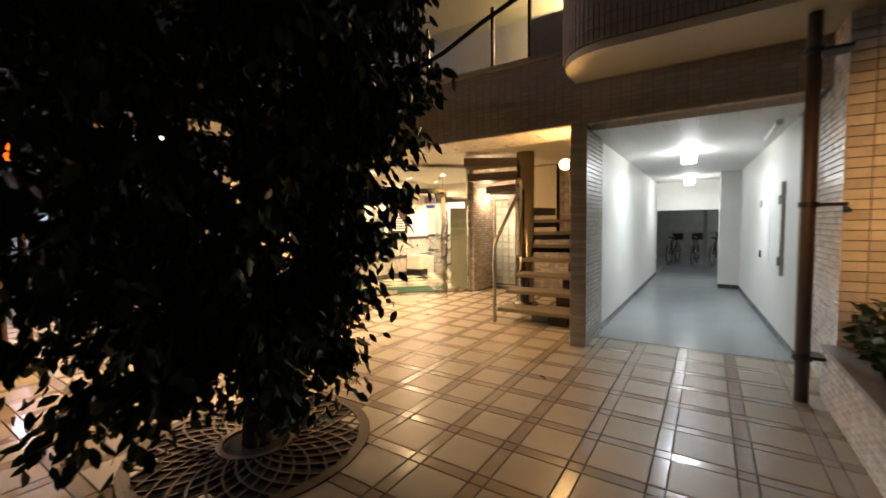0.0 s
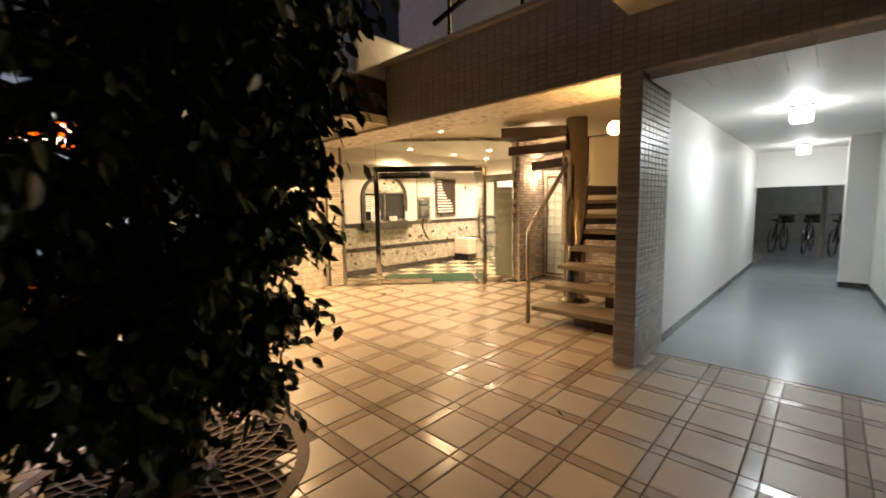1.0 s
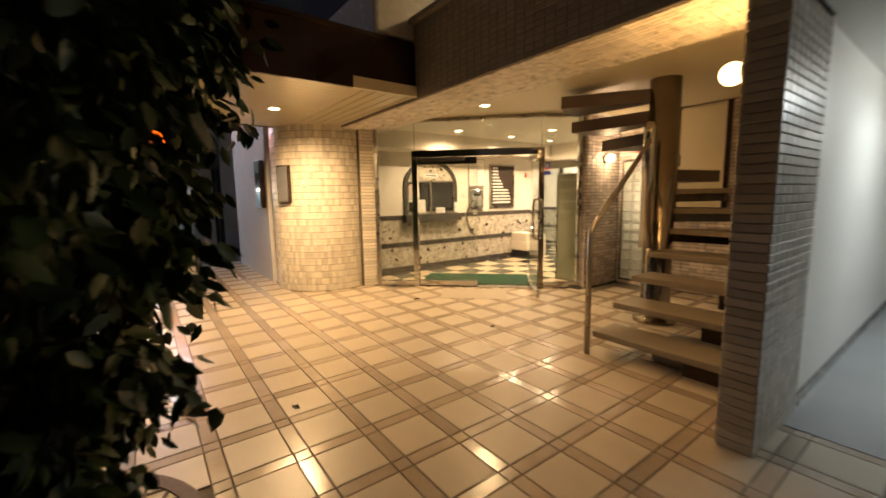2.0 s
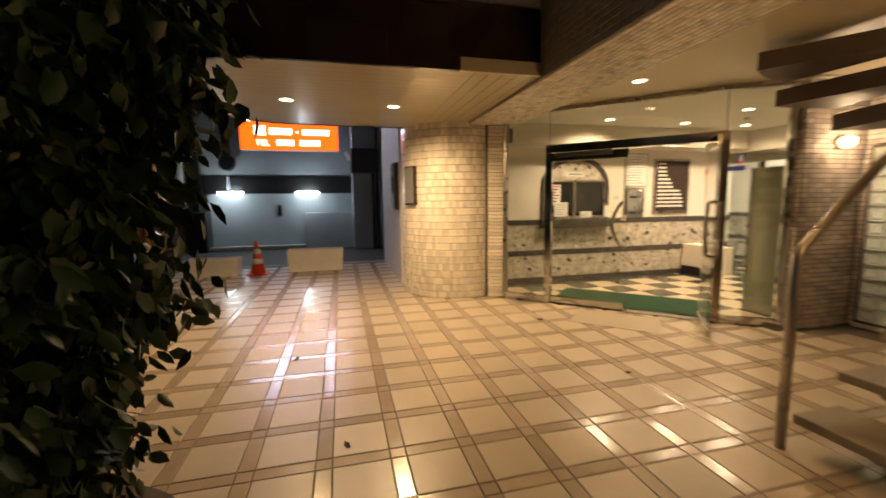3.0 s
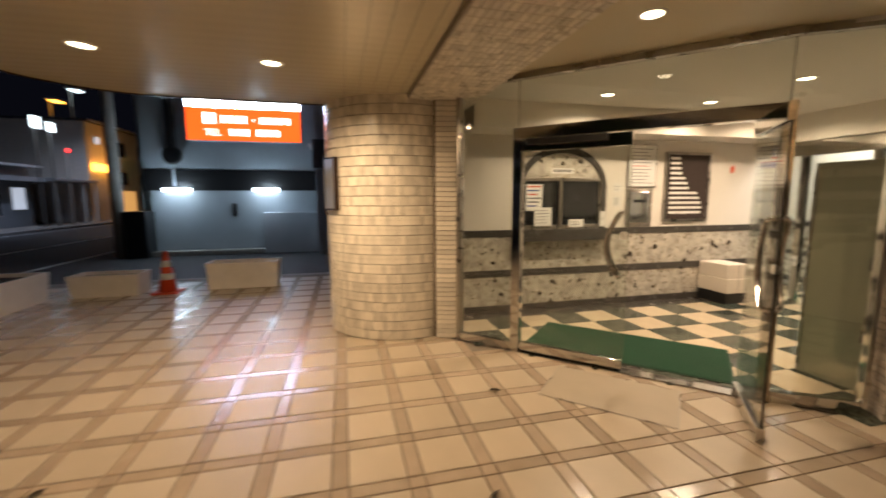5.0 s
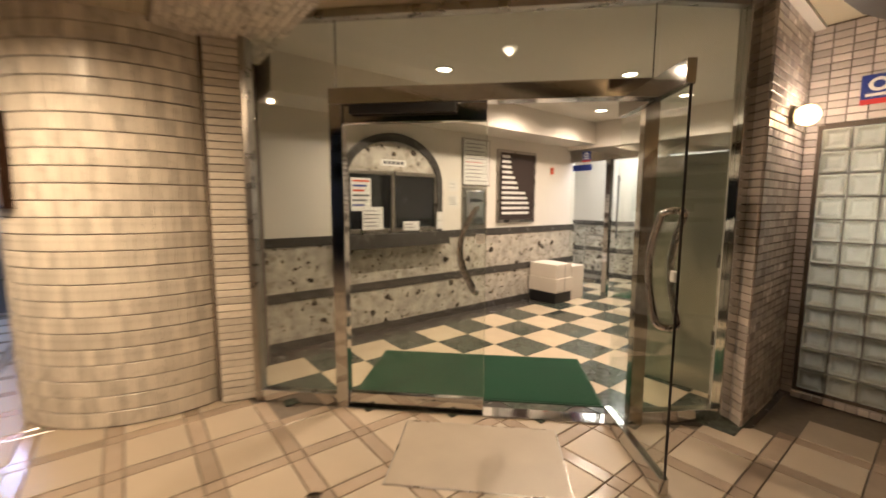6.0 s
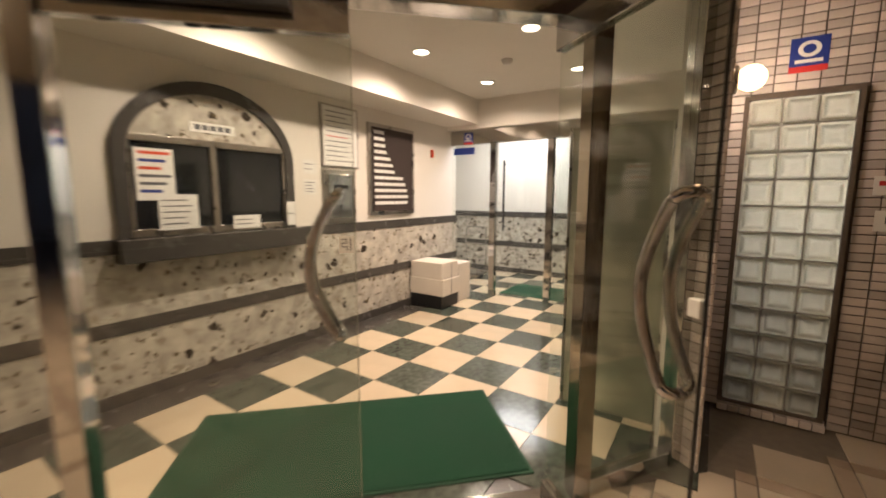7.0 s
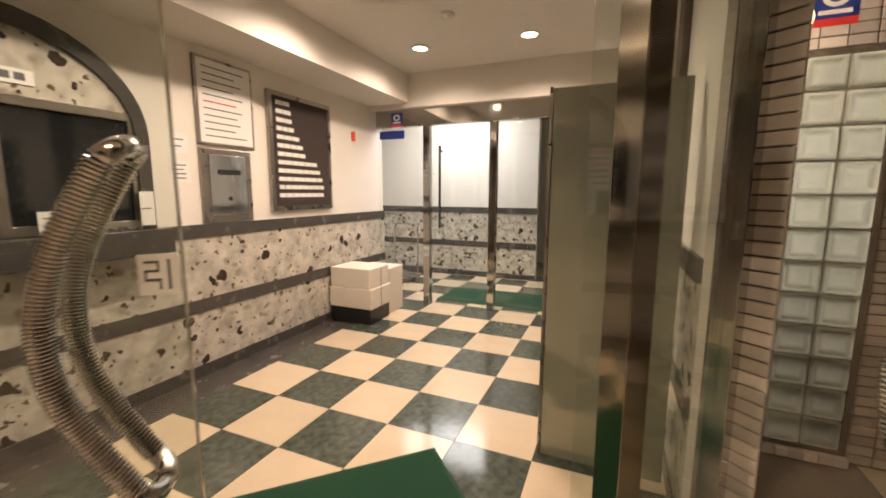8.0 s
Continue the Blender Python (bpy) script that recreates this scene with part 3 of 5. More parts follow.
slab("baseboard", (1.68, 11.935, 0.003), (2.012, 11.949, 0.085), M["stripe"], "dark grey skirting round the pilaster", "skirting")
slab("ceiling_corridor", (0.36, 7.14, 2.40), (2.5, 13.85, 2.55), M["white"], "white corridor ceiling", "ceiling")
slab("corridor_header", (0.36, 13.70, 1.68), (2.2, 13.85, 2.40), M["white"], "white header over the corridor's far opening", "beam")
for i in range(11):
    slab("ceiling_strip", (0.40 + i * 0.165, 6.50, 2.395), (0.5622 + i * 0.165, 7.13, 2.47), M["white"], "white slatted soffit panel over the corridor mouth", "soffit", bevel=0.002)

# the bicycle shed beyond the corridor
for lo, hi in (((-3.0, 20.0, -0.1), (5.0, 20.15, 3.0)), ((-1.55, 13.85, -0.1), (-1.4, 20, 3.0)), ((4.4, 14.2, -0.1), (4.55, 20, 3.0)), ((-1.5, 13.85, 2.6), (4.6, 20.1, 2.75))):
    slab("shed_wall", lo, hi, M["concrete"], "dim grey concrete wall of the bicycle shed", "wall")
slab("shed_floor", (-1.4, 13.86, -0.12), (4.4, 20, -0.002), M["concrete"], "grey concrete shed floor", "floor")

# right-hand tiled wall, behind the downpipe
wall_r = thing("wall_east", "wall clad in narrow cream and brown ceramic tiles", "wall", kind="structure")
part("core", box((2.342, 6.012, 0), (5.2, 7.05, 6.0)), M["wall_joint"], wall_r)
rf = tile_frames((2.342, 7.05, 0.004), (0, -1, 0), 1.05, 0.004, 3.6, 0.10, 0.05, (-1, 0, 0))
rf += tile_frames((2.330, 6.012, 0.004), (1, 0, 0), 2.0, 0.004, 3.6, 0.155, 0.076, (0, -1, 0))
lay(rf, 0.012, M["tile"], M["tile_far"], wall_r, lambda o: o.x < 2.9 and 0.4 < o.z < 2.3, 300)
slab("wall_east_far", (5.0, -3.0, -0.1), (5.2, 6.012, 6.0), M["concrete"], "dim concrete boundary wall beyond the planter bed", "wall")

# the building's flank beyond the round column, along the paving
slab("wall_west", (-9.05, 5.62, -0.01), (-6.25, 7.0, 4.2), M["flank"], "pale plastered flank wall beyond the round column", "wall")

# the tiled bay with the glass bricks, beside the lobby front
bay = thing("wall_bay", "tiled wall bay with a tall strip of glass bricks", "wall", kind="structure")
GX0, GX1, GZ0, GZ1 = -2.465, -2.00, 0.07, 1.908
for lo, hi in (((-2.80, 10.062, 0), (GX0 - 0.02, 10.25, 2.60)), ((GX1 + 0.02, 10.062, 0), (0.25, 10.25, 2.60)),
               ((GX0 - 0.02, 10.062, GZ1 + 0.02), (GX1 + 0.02, 10.25, 2.60)), ((GX0 - 0.02, 10.062, 0), (GX1 + 0.02, 10.25, GZ0 - 0.02))):
    part("core", box(lo, hi), M["wall_joint"], bay)
part("core", prism(((-2.735, 9.33), (-2.652, 9.27), (-2.572, 9.205), (-2.572, 10.062), (-2.735, 10.062)), 0, 2.60), M["wall_joint"], bay)
bf = []
for f in tile_frames((-2.56, 10.062, 0.004), (1, 0, 0), 2.70, 0.004, 2.59, 0.10, 0.05, (0, -1, 0)):
    o = f[0]
    if not (GX0 - 0.03 < o.x < GX1 + 0.04 and GZ0 - 0.02 < o.z < GZ1 + 0.03):
        bf.append(f)
bf += tile_frames((-2.572, 9.20, 0.004), (0, 1, 0), 0.85, 0.004, 2.59, 0.10, 0.05, (1, 0, 0))
bf += tile_frames((-2.650, 9.262, 0.004), (0.088, -0.070, 0), 0.113, 0.004, 2.59, 0.113, 0.05, (-0.070, -0.088, 0))
for i in range(9):
    part("sill_tile", box((GX0 - 0.02 + i * 0.0575, 9.985, 0.004), (GX0 + 0.034 + i * 0.0575, 10.05, 0.048), 0.004), M["tile_pink"], bay)
lay(bf, 0.012, M["tile_pink"], M["tile_pink_far"], bay, lambda o: o.x < -1.7 and 1.0 < o.z < 2.5, 300)

win = thing("window_glass_bricks", "tall strip of translucent moulded glass bricks", "window", kind="structure")
for lo, hi in (((GX0 - 0.022, 10.020, GZ0 - 0.022), (GX0, 10.062, GZ1 + 0.022)), ((GX1, 10.020, GZ0 - 0.022), (GX1 + 0.022, 10.062, GZ1 + 0.022)),
               ((GX0, 10.020, GZ1), (GX1, 10.062, GZ1 + 0.022)), ((GX0, 10.020, GZ0 - 0.022), (GX1, 10.062, GZ0))):
    part("frame", box(lo, hi), M["wall_joint"], win, "dark frame")
for k in range(1, 3):
    x = GX0 + (GX1 - GX0) * k / 3
    part("grout", box((x - 0.0055, 10.030, GZ0), (x + 0.0055, 10.06, GZ1)), M["grout"], win, "pale grout joint")
for k in range(1, 12):
    z = GZ0 + (GZ1 - GZ0) * k / 12
    part("grout", box((GX0, 10.031, z - 0.0055), (GX1, 10.059, z + 0.0055)), M["grout"], win, "pale grout joint")


def brick_mesh(w, h):
    """A glass brick: a raised rounded rim round a shallow dished face."""
    bm = bmesh.new()
    rings = []
    for inset, z in ((0, 0), (0, 0.010), (0.006, 0.017), (0.014, 0.016), (0.026, 0.004), (0.036, 0.001), (0.058, 0.006)):
        x, y = w / 2 - inset, h / 2 - inset
        c = 0.008 if inset < 0.02 else 0.004
        pts = [(-x + c, -y), (x - c, -y), (x, -y + c), (x, y - c), (x - c, y), (-x + c, y), (-x, y - c), (-x, -y + c)]
        rings.append([bm.verts.new((px, py, z)) for px, py in pts])
    for a, b in zip(rings, rings[1:]):
        for k in range(8):
            bm.faces.new((a[k], a[(k + 1) % 8], b[(k + 1) % 8], b[k]))
    bm.faces.new(rings[-1])
    return mesh_of("glass_brick", bm, M["block"])


bw, bh = (GX1 - GX0) / 3, (GZ1 - GZ0) / 12
bmesh_brick = brick_mesh(bw - 0.010, bh - 0.010)
for i in range(3):
    for j in range(12):
        ob = new("glass_brick", bmesh_brick)
        ob.matrix_basis = basis(Vector((GX0 + (i + 0.5) * bw, 10.028, GZ0 + (j + 0.5) * bh)), UX, Z3, -UY)
        ob.parent = win

# ---------------------------------------------------------------- upper storey
slab("upper_wall", (-6.0, 9.4, 2.75), (2.8, 9.55, 6.2), M["tile_pink_far"], "pale tiled upper storey wall", "wall")
slab("upper_floor", (-5.35, 7.14, 2.72), (2.5, 9.4, 3.2), M["concrete"], "concrete floor slab of the upper terrace", "floor")
slab("upper_ceiling", (-3.4, 6.6, 5.3), (2.8, 9.5, 5.5), M["soffit"], "cream ceiling over the upper terrace", "ceiling")
up = thing("balcony_box", "cream tiled balcony box over the canopy", "balcony")
part("body", box((-4.6, 5.95, 3.07), (-2.85, 7.14, 3.62), 0.04), M["tile_pink_far"], up)

balcony = thing("curved_balcony", "curved balcony clad in dark tiles with a cream underside", "balcony")
pts = [(2.5, 6.40), (2.5, 5.62)]
for k in range(9):
    a = math.pi / 2 * k / 8
    pts.append((0.72 - 0.46 * math.sin(a), 6.08 - 0.46 * math.cos(a)))
pts += [(0.26, 6.40)]
part("underside", prism(pts, 2.90, 2.97), M["soffit"], balcony, "cream painted underside")
path = pts[1:]
part("parapet", ring_wall(path, 0.015, -0.12, 2.97, 4.1), M["wall_joint"], balcony)
bt = []
for a, b in zip(path, path[1:]):
    A, B = Vector((*a, 0)), Vector((*b, 0))
    d = B - A
    bt += tile_frames((A.x, A.y, 2.972), d, d.length, 2.972, 4.1, 0.05, 0.10, Vector((d.y, -d.x, 0)) * -1)
for i, f in enumerate(bt):
    bt[i] = (f[0] + f[3] * 0.02, *f[1:])
piece_batch("tile_field", bt, 0, 0, 0.010, M["tile_grey"], balcony)

# ---------------------------------------------------------------- camera side: close the place behind
# added plain wall, never in view, closing off the street side
slab("wall_behind", (-9.0, -14.0, -0.1), (30.0, -13.5, 7.0), M["siding"], "plain pale wall added out of view across the street", "wall", kind="structure")


# ---------------------------------------------------------------- glass front of the lobby
FRONT_Z, HEAD0, HEAD1 = 2.575, 2.018, 2.12
screen = thing("glass_front", "tall glass screen with polished steel posts", "glass screen", kind="structure")
# second post gets a darker tone, its dark reflections put into the colour
for a0, a1, key in ((0.60, 0.685, "steel"), (2.525, 2.605, "pole")):
    part("post", front_box(a0, a1, -0.045, 0.045, 0, HEAD1, 0.004), M[key], screen, "polished steel post")
part("edge_post", front_box(0.0, 0.045, -0.04, 0.04, 0, FRONT_Z, 0.004), M["brushed"], screen)
part("header", front_box(0.60, 2.605, -0.055, 0.055, HEAD0, HEAD1, 0.004), M["steel"], screen, "polished steel header")
part("top_track", front_box(0.0, 2.60, -0.03, 0.05, FRONT_Z - 0.03, FRONT_Z + 0.02, 0.003), M["brushed"], screen)
for a0, a1 in ((0.045, 0.60),):
    part("bottom_rail", front_box(a0, a1, -0.03, 0.03, 0.0, 0.085, 0.003), M["steel"], screen)
for a0, a1, z0, z1 in ((0.045, 0.60, 0.085, FRONT_Z - 0.03), (0.61, 2.595, HEAD1, FRONT_Z - 0.03)):
    pane = part("pane", front_box(a0, a1, -0.005, 0.005, z0, z1), M["glass"], screen, "clear glass pane")
    pane.visible_shadow = False
for a in (0.64, 2.565):
    part("glass_seam", front_box(a - 0.003, a + 0.003, 0.0052, 0.0072, HEAD1, FRONT_Z - 0.03), M["stripe"], screen, "dark sealed joint between panes")
# the side light beyond the door stands at a slightly steeper angle
SA, SB = front(2.605), Vector((-2.672, 9.245, 0))
SD = (SB - SA).normalized()
SM, SL = basis(SA, SD, Vector((SD.y, -SD.x, 0)), Z3), (SB - SA).length
part("edge_post", box((SL - 0.07, -0.04, 0), (SL, 0.04, FRONT_Z), 0.004, SM), M["steel"], screen)
part("bottom_rail", box((0, -0.03, 0), (SL - 0.07, 0.03, 0.085), 0.003, SM), M["steel"], screen)
part("top_track", box((0, -0.03, FRONT_Z - 0.03), (SL, 0.03, FRONT_Z + 0.02), 0.003, SM), M["brushed"], screen)
side_pane = part("pane", box((0, -0.005, 0.085), (SL - 0.07, 0.005, FRONT_Z - 0.03), 0, SM), M["glass"], screen, "clear glass pane")
side_pane.visible_shadow = False
# the dark shadow between header and leaf rail, built as a black strip
part("closer", front_box(0.74, 1.42, 0.030, 0.075, 1.955, 2.012, 0.006), M["black"], screen, "black strip standing for the shadow under the header")
part("threshold", front_box(0.685, 2.415, -0.06, 0.06, 0.002, 0.012, 0.003), M["steel"], screen)


def handle_bow(parent, edge, side, off):
    """A ribbed bow handle: stands off the leaf, bowed away from the free edge."""
    path, rad = [], []
    steps = 340
    for i in range(steps + 1):
        s = i / steps
        z = 0.845 + 0.50 * s
        bow = 0.088 * math.sin(math.pi * s)
        path.append(Vector((edge - bow, off, z)))
    bm = sweep(path, lambda i: (0.0146, 0.0176, 0.0182, 0.0176)[i % 4], 14)
    part("grip", bm, M["chrome"], parent, "ribbed polished steel grip")
    for z, sgn in ((0.845, -1), (1.345, 1)):
        p = [Vector((edge, off, z))]
        for k in range(1, 6):
            a = math.pi / 2 * k / 5
            p.append(Vector((edge + 0.022 * math.sin(a), off - math.copysign(0.035 * (1 - math.cos(a)), off), z + sgn * 0.022 * math.sin(a))))
        p.append(Vector((edge + 0.024, 0.0, z + sgn * 0.024)))
        part("elbow", sweep(p, 0.0165, 14), M["chrome"], parent, smooth=True)


def glass_leaf(name, label, hinge, direction, length, edge="black"):
    """A frameless glass leaf; its own x runs from hinge to free edge."""
    ob = thing(name, label, "door", kind="structure")
    d = Vector(direction).normalized()
    ob.matrix_basis = basis(Vector(hinge), d, Vector((-d.y, d.x, 0)), Z3)
    pane = part("pane", box((0.01, -0.006, 0.10), (length, 0.006, HEAD0 - 0.112), 0.0015), M["glass"], ob, "clear greenish glass pane")
    pane.visible_shadow = False
    part("bottom_rail", box((0, -0.022, 0.015), (length, 0.022, 0.10), 0.003), M["steel"], ob, "polished steel bottom rail")
    part("top_rail", box((0, -0.022, HEAD0 - 0.112), (length, 0.022, HEAD0 - 0.004), 0.003), M["steel"], ob, "polished steel top rail")
    part("edge_strip", box((length, -0.006, 0.10), (length + 0.003, 0.006, HEAD0 - 0.112)), M[edge], ob, "polished glass edge")
    for side in (-1, 1):
        handle_bow(ob, length - 0.075, side, 0.052 * side)
    return ob


leaf1 = glass_leaf("door_closed_leaf", "closed glass door leaf with ribbed bow handle", front(0.69), D45, 0.915, "smoke")
leaf2 = glass_leaf("door_open_leaf", "glass door leaf standing open with ribbed bow handle", front(2.405), (0.775, -0.632, 0), 0.70)
card1 = part("pull_card", box((0.858, -0.0085, 1.142), (0.912, -0.0065, 1.206)), M["paper"], leaf1, "small white card with a dark character")
for x0, x1, z0, z1 in ((0.897, 0.901, 1.150, 1.198), (0.866, 0.886, 1.192, 1.196), (0.883, 0.886, 1.182, 1.192), (0.866, 0.886, 1.178, 1.182), (0.866, 0.869, 1.166, 1.178), (0.866, 0.888, 1.164, 1.168), (0.885, 0.888, 1.150, 1.164)):
    part("stroke", box((x0, -0.0092, z0), (x1, -0.0085, z1)), M["ink"], card1)
part("lock", box((0.658, -0.014, 1.045), (0.695, 0.014, 1.095), 0.005), M["paper"], leaf2, "small white lock plate")

mat1 = thing("doormat", "green ribbed doormat lying on the checkered floor", "doormat")
part("carpet", front_box(0.68, 2.41, -1.01, -0.18, 0.007, 0.017, 0.003), M["mat_green"], mat1, "green ribbed pile")
for a0, a1, o0, o1 in ((0.66, 0.68, -1.03, -0.16), (2.41, 2.43, -1.03, -0.16), (0.68, 2.41, -1.03, -1.01), (0.68, 2.41, -0.18, -0.16)):
    part("edging", front_box(a0, a1, o0, o1, 0.007, 0.013, 0.002), M["mat_edge"], mat1, "darker green edging")
plate = tagged(part("floor_plate", front_box(1.13, 2.05, 0.17, 0.76, 0.0, 0.004, 0.0), M["plate"]), "worn pale metal floor plate before the glass door", "floor plate", kind="structure")
tagged(part("mat_frame", front_box(1.122, 2.058, 0.162, 0.768, -0.002, 0.003), M["brushed"]), "thin steel frame round the floor plate", "frame", kind="structure")
panel = thing("partition_panel", "grey-green glossy partition panel behind the glass", "partition")
part("board", box((-3.34, 9.53, 0.004), (-2.80, 9.56, 1.76), 0.004), M["smoke"], panel)
part("edge", box((-3.354, 9.525, 0.004), (-3.341, 9.565, 1.765)), M["brushed"], panel)

# ---------------------------------------------------------------- lobby things
arch = thing("reception_window", "arched reception window in a dark stone surround", "window", kind="structure")
AY0, AY1, AZ, AR = 7.94, 9.23, 1.08, 0.0
cy, half = (AY0 + AY1) / 2, (AY1 - AY0) / 2


def arch_outline(h, spring, top, k=20):
    pts = [(cy - h, AZ)]
    for i in range(k + 1):
        a = math.pi * (1 - i / k)
        pts.append((cy + h * math.cos(a), spring + (top - spring) * math.sin(a)))
    pts.append((cy + h, AZ))
    return pts


def arch_plate(inner, outer, x0, x1):
    """The space between two outlines in the yz plane, of the same count."""
    bm = bmesh.new()
    rows = [[bm.verts.new((x, y, z)) for x, (y, z) in ((x0, p), (x1, p), (x1, q), (x0, q))] for p, q in zip(outer, inner)]
    for a, b in zip(rows, rows[1:]):
        for k in range(4):
            bm.faces.new((a[k], a[(k + 1) % 4], b[(k + 1) % 4], b[k]))
    bm.faces.new(rows[0]); bm.faces.new(rows[-1])
    bmesh.ops.recalc_face_normals(bm, faces=bm.faces)
    return bm


def yz_prism(points, x0, x1):
    bm = bmesh.new()
    a = [bm.verts.new((x0, y, z)) for y, z in points]
    b = [bm.verts.new((x1, y, z)) for y, z in points]
    bm.faces.new(a); bm.faces.new(list(reversed(b)))
    for i in range(len(points)):
        j = (i + 1) % len(points)
        bm.faces.new((a[i], b[i], b[j], a[j]))
    bmesh.ops.recalc_face_normals(bm, faces=bm.faces)
    return bm


outer, inner = arch_outline(half, 1.62, 2.15), arch_outline(half - 0.075, 1.62, 2.065)
part("surround", arch_plate(inner, outer, -5.70, -5.66), M["stripe"], arch, "dark stone arch surround")
lunette = [p for p in inner if p[1] > 1.735]
lunette = [(cy - half + 0.085, 1.735)] + lunette + [(cy + half - 0.085, 1.735)]
part("lunette", yz_prism(lunette, -5.70, -5.688), M["terrazzo"], arch, "cream terrazzo lunette")
W0, W1 = AY0 + 0.075, AY1 - 0.075
part("glazing", box((-5.70, W0, AZ), (-5.690, W1, 1.735)), M["darkglass"], arch, "dark sliding glass panes")
for y0, y1, z0, z1, x in ((W0, W1, 1.70, 1.745, -5.672), (W0, W0 + 0.03, AZ, 1.70, -5.675), (W1 - 0.03, W1, AZ, 1.70, -5.675), (cy - 0.05, cy - 0.005, AZ, 1.70, -5.668),
                          (W0, W1, AZ, AZ + 0.05, -5.672)):
    part("rail", box((-5.689, y0, z0), (x, y1, z1), 0.003), M["brushed"], arch, "aluminium window rail")
part("sill", box((-5.70, AY0 - 0.03, 0.93), (-5.55, AY1 + 0.03, 1.078), 0.004), M["stripe"], arch, "dark stone sill")
part("name_plate", box((-5.688, cy - 0.17, 1.80), (-5.680, cy + 0.15, 1.87)), M["paper"], arch, "small white name plate with dark bars")
for k in range(5):
    part("bar", box((-5.680, cy - 0.14 + k * 0.054, 1.818), (-5.6785, cy - 0.10 + k * 0.054, 1.853)), M["ink"], arch)
part("poster", box((-5.690, W0 + 0.05, 1.32), (-5.686, W0 + 0.28, 1.66)), M["paper"], arch, "small printed poster")
for k, key in enumerate(("orange", "blue", "orange", "ink", "ink", "blue")):
    part("bar", box((-5.686, W0 + 0.07, 1.62 - k * 0.05), (-5.685, W0 + 0.26 - 0.03 * (k % 3), 1.64 - k * 0.05)), M[key], arch)


def notice(name, label, y0, y1, z0, z1, lines, frame=None, x=-5.70, inkkey="ink", category="notice"):
    ob = thing(name, label, category)
    if frame:
        part("frame", box((x, y0 - 0.02, z0 - 0.02), (x + 0.02, y1 + 0.02, z1 + 0.02), 0.003), M[frame], ob)
        x += 0.0205
    part("sheet", box((x, y0, z0), (x + 0.003, y1, z1)), M["paper"], ob)
    rnd = random.Random(int((y0 + z0) * 997))
    for k in range(lines):
        z = z1 - (z1 - z0) * (k + 1) / (lines + 1)
        w = (y1 - y0) * (0.8 - 0.25 * rnd.random())
        part("bar", box((x + 0.003, y0 + 0.08 * (y1 - y0), z - 0.004), (x + 0.0042, y0 + 0.08 * (y1 - y0) + w, z + 0.004)), M["red" if (k == lines // 2 and frame) else inkkey], ob)
    return ob


notice("framed_notice", "white framed notice sheet with printed lines", 9.58, 10.01, 1.64, 2.19, 11, "brushed")
notice("small_notice", "small white notice pasted on the wall", 9.36, 9.50, 1.36, 1.50, 4)
notice("small_notice", "small grey printed card on the wall", 9.36, 9.50, 1.55, 1.68, 2)
notice("window_notice", "white printed sheet standing on the sill", 8.17, 8.42, 1.12, 1.36, 5, x=-5.66)
notice("window_notice", "white printed sheet leaning on the sill", 8.66, 8.88, 1.10, 1.20, 2, x=-5.64)
notice("window_notice", "cream folder standing on the sill", 9.13, 9.21, 1.10, 1.30, 1, x=-5.64)

board = thing("noticeboard", "dark felt letter board in a brushed metal frame", "noticeboard")
BY0, BY1, BZ0, BZ1 = 10.17, 10.94, 1.14, 2.12
part("frame", box((-5.70, BY0, BZ0), (-5.665, BY1, BZ1), 0.005), M["brushed"], board)
part("felt", box((-5.665, BY0 + 0.04, BZ0 + 0.04), (-5.662, BY1 - 0.04, BZ1 - 0.04)), M["felt"], board)
for k in range(12):
    w = (0.16, 0.17, 0.18, 0.20, 0.26, 0.30, 0.33, 0.48, 0.52, 0.55, 0.57, 0.56)[k]
    z = 2.03 - k * 0.069
    n = max(1, round(w / 0.075))
    for j in range(n):
        part("letter_bar", box((-5.662, BY0 + 0.075 + j * w / n, z - 0.017), (-5.659, BY0 + 0.068 + (j + 1) * w / n, z + 0.017)), M["paper"], board)

mail = thing("suggestion_box", "stainless wall letter box with a dark slot", "letter box")
part("plate", box((-5.70, 9.56, 1.08), (-5.68, 9.98, 1.60), 0.004), M["brushed"], mail)
part("door", box((-5.68, 9.62, 1.13), (-5.668, 9.92, 1.56), 0.004), M["steel"], mail, "brushed steel door")
part("slot", box((-5.668, 9.68, 1.42), (-5.665, 9.87, 1.455)), M["black"], mail, "dark slot")
part("lock", lathe([(0.014, 0), (0.014, 0.006)], 12), M["black"], mail).matrix_basis = pose(-5.668, 9.77, 1.25, 0, 90, 0)
bell = tagged(part("alarm_push", box((-5.70, 11.33, 1.84), (-5.68, 11.38, 1.94), 0.004), M["orange"]), "small red alarm push on the wall", "alarm push")
sock = tagged(part("floor_socket", lathe([(0.035, 0), (0.035, 0.006), (0.02, 0.009)], 20, place=(-5.50, 8.35, 0.002)), M["steel"]), "small round metal floor socket", "socket")

boxes = thing("storage_boxes", "two white storage boxes stacked on a dark base", "boxes")
part("base", box((-5.66, 10.86, 0.009), (-5.20, 11.22, 0.16), 0.004), M["black"], boxes, "black base")
part("lower_box", box((-5.67, 10.85, 0.16), (-5.18, 11.23, 0.36), 0.008), M["cardboard"], boxes)
part("upper_box", box((-5.66, 10.86, 0.362), (-5.20, 11.22, 0.56), 0.008), M["cardboard"], boxes)
part("seam", box((-5.179, 11.03, 0.17), (-5.177, 11.04, 0.55)), M["concrete"], boxes)
side = tagged(part("white_box", box((-5.62, 11.26, 0.009), (-5.22, 11.56, 0.50), 0.008), M["cardboard"]), "white box beside the stacked storage boxes", "box")

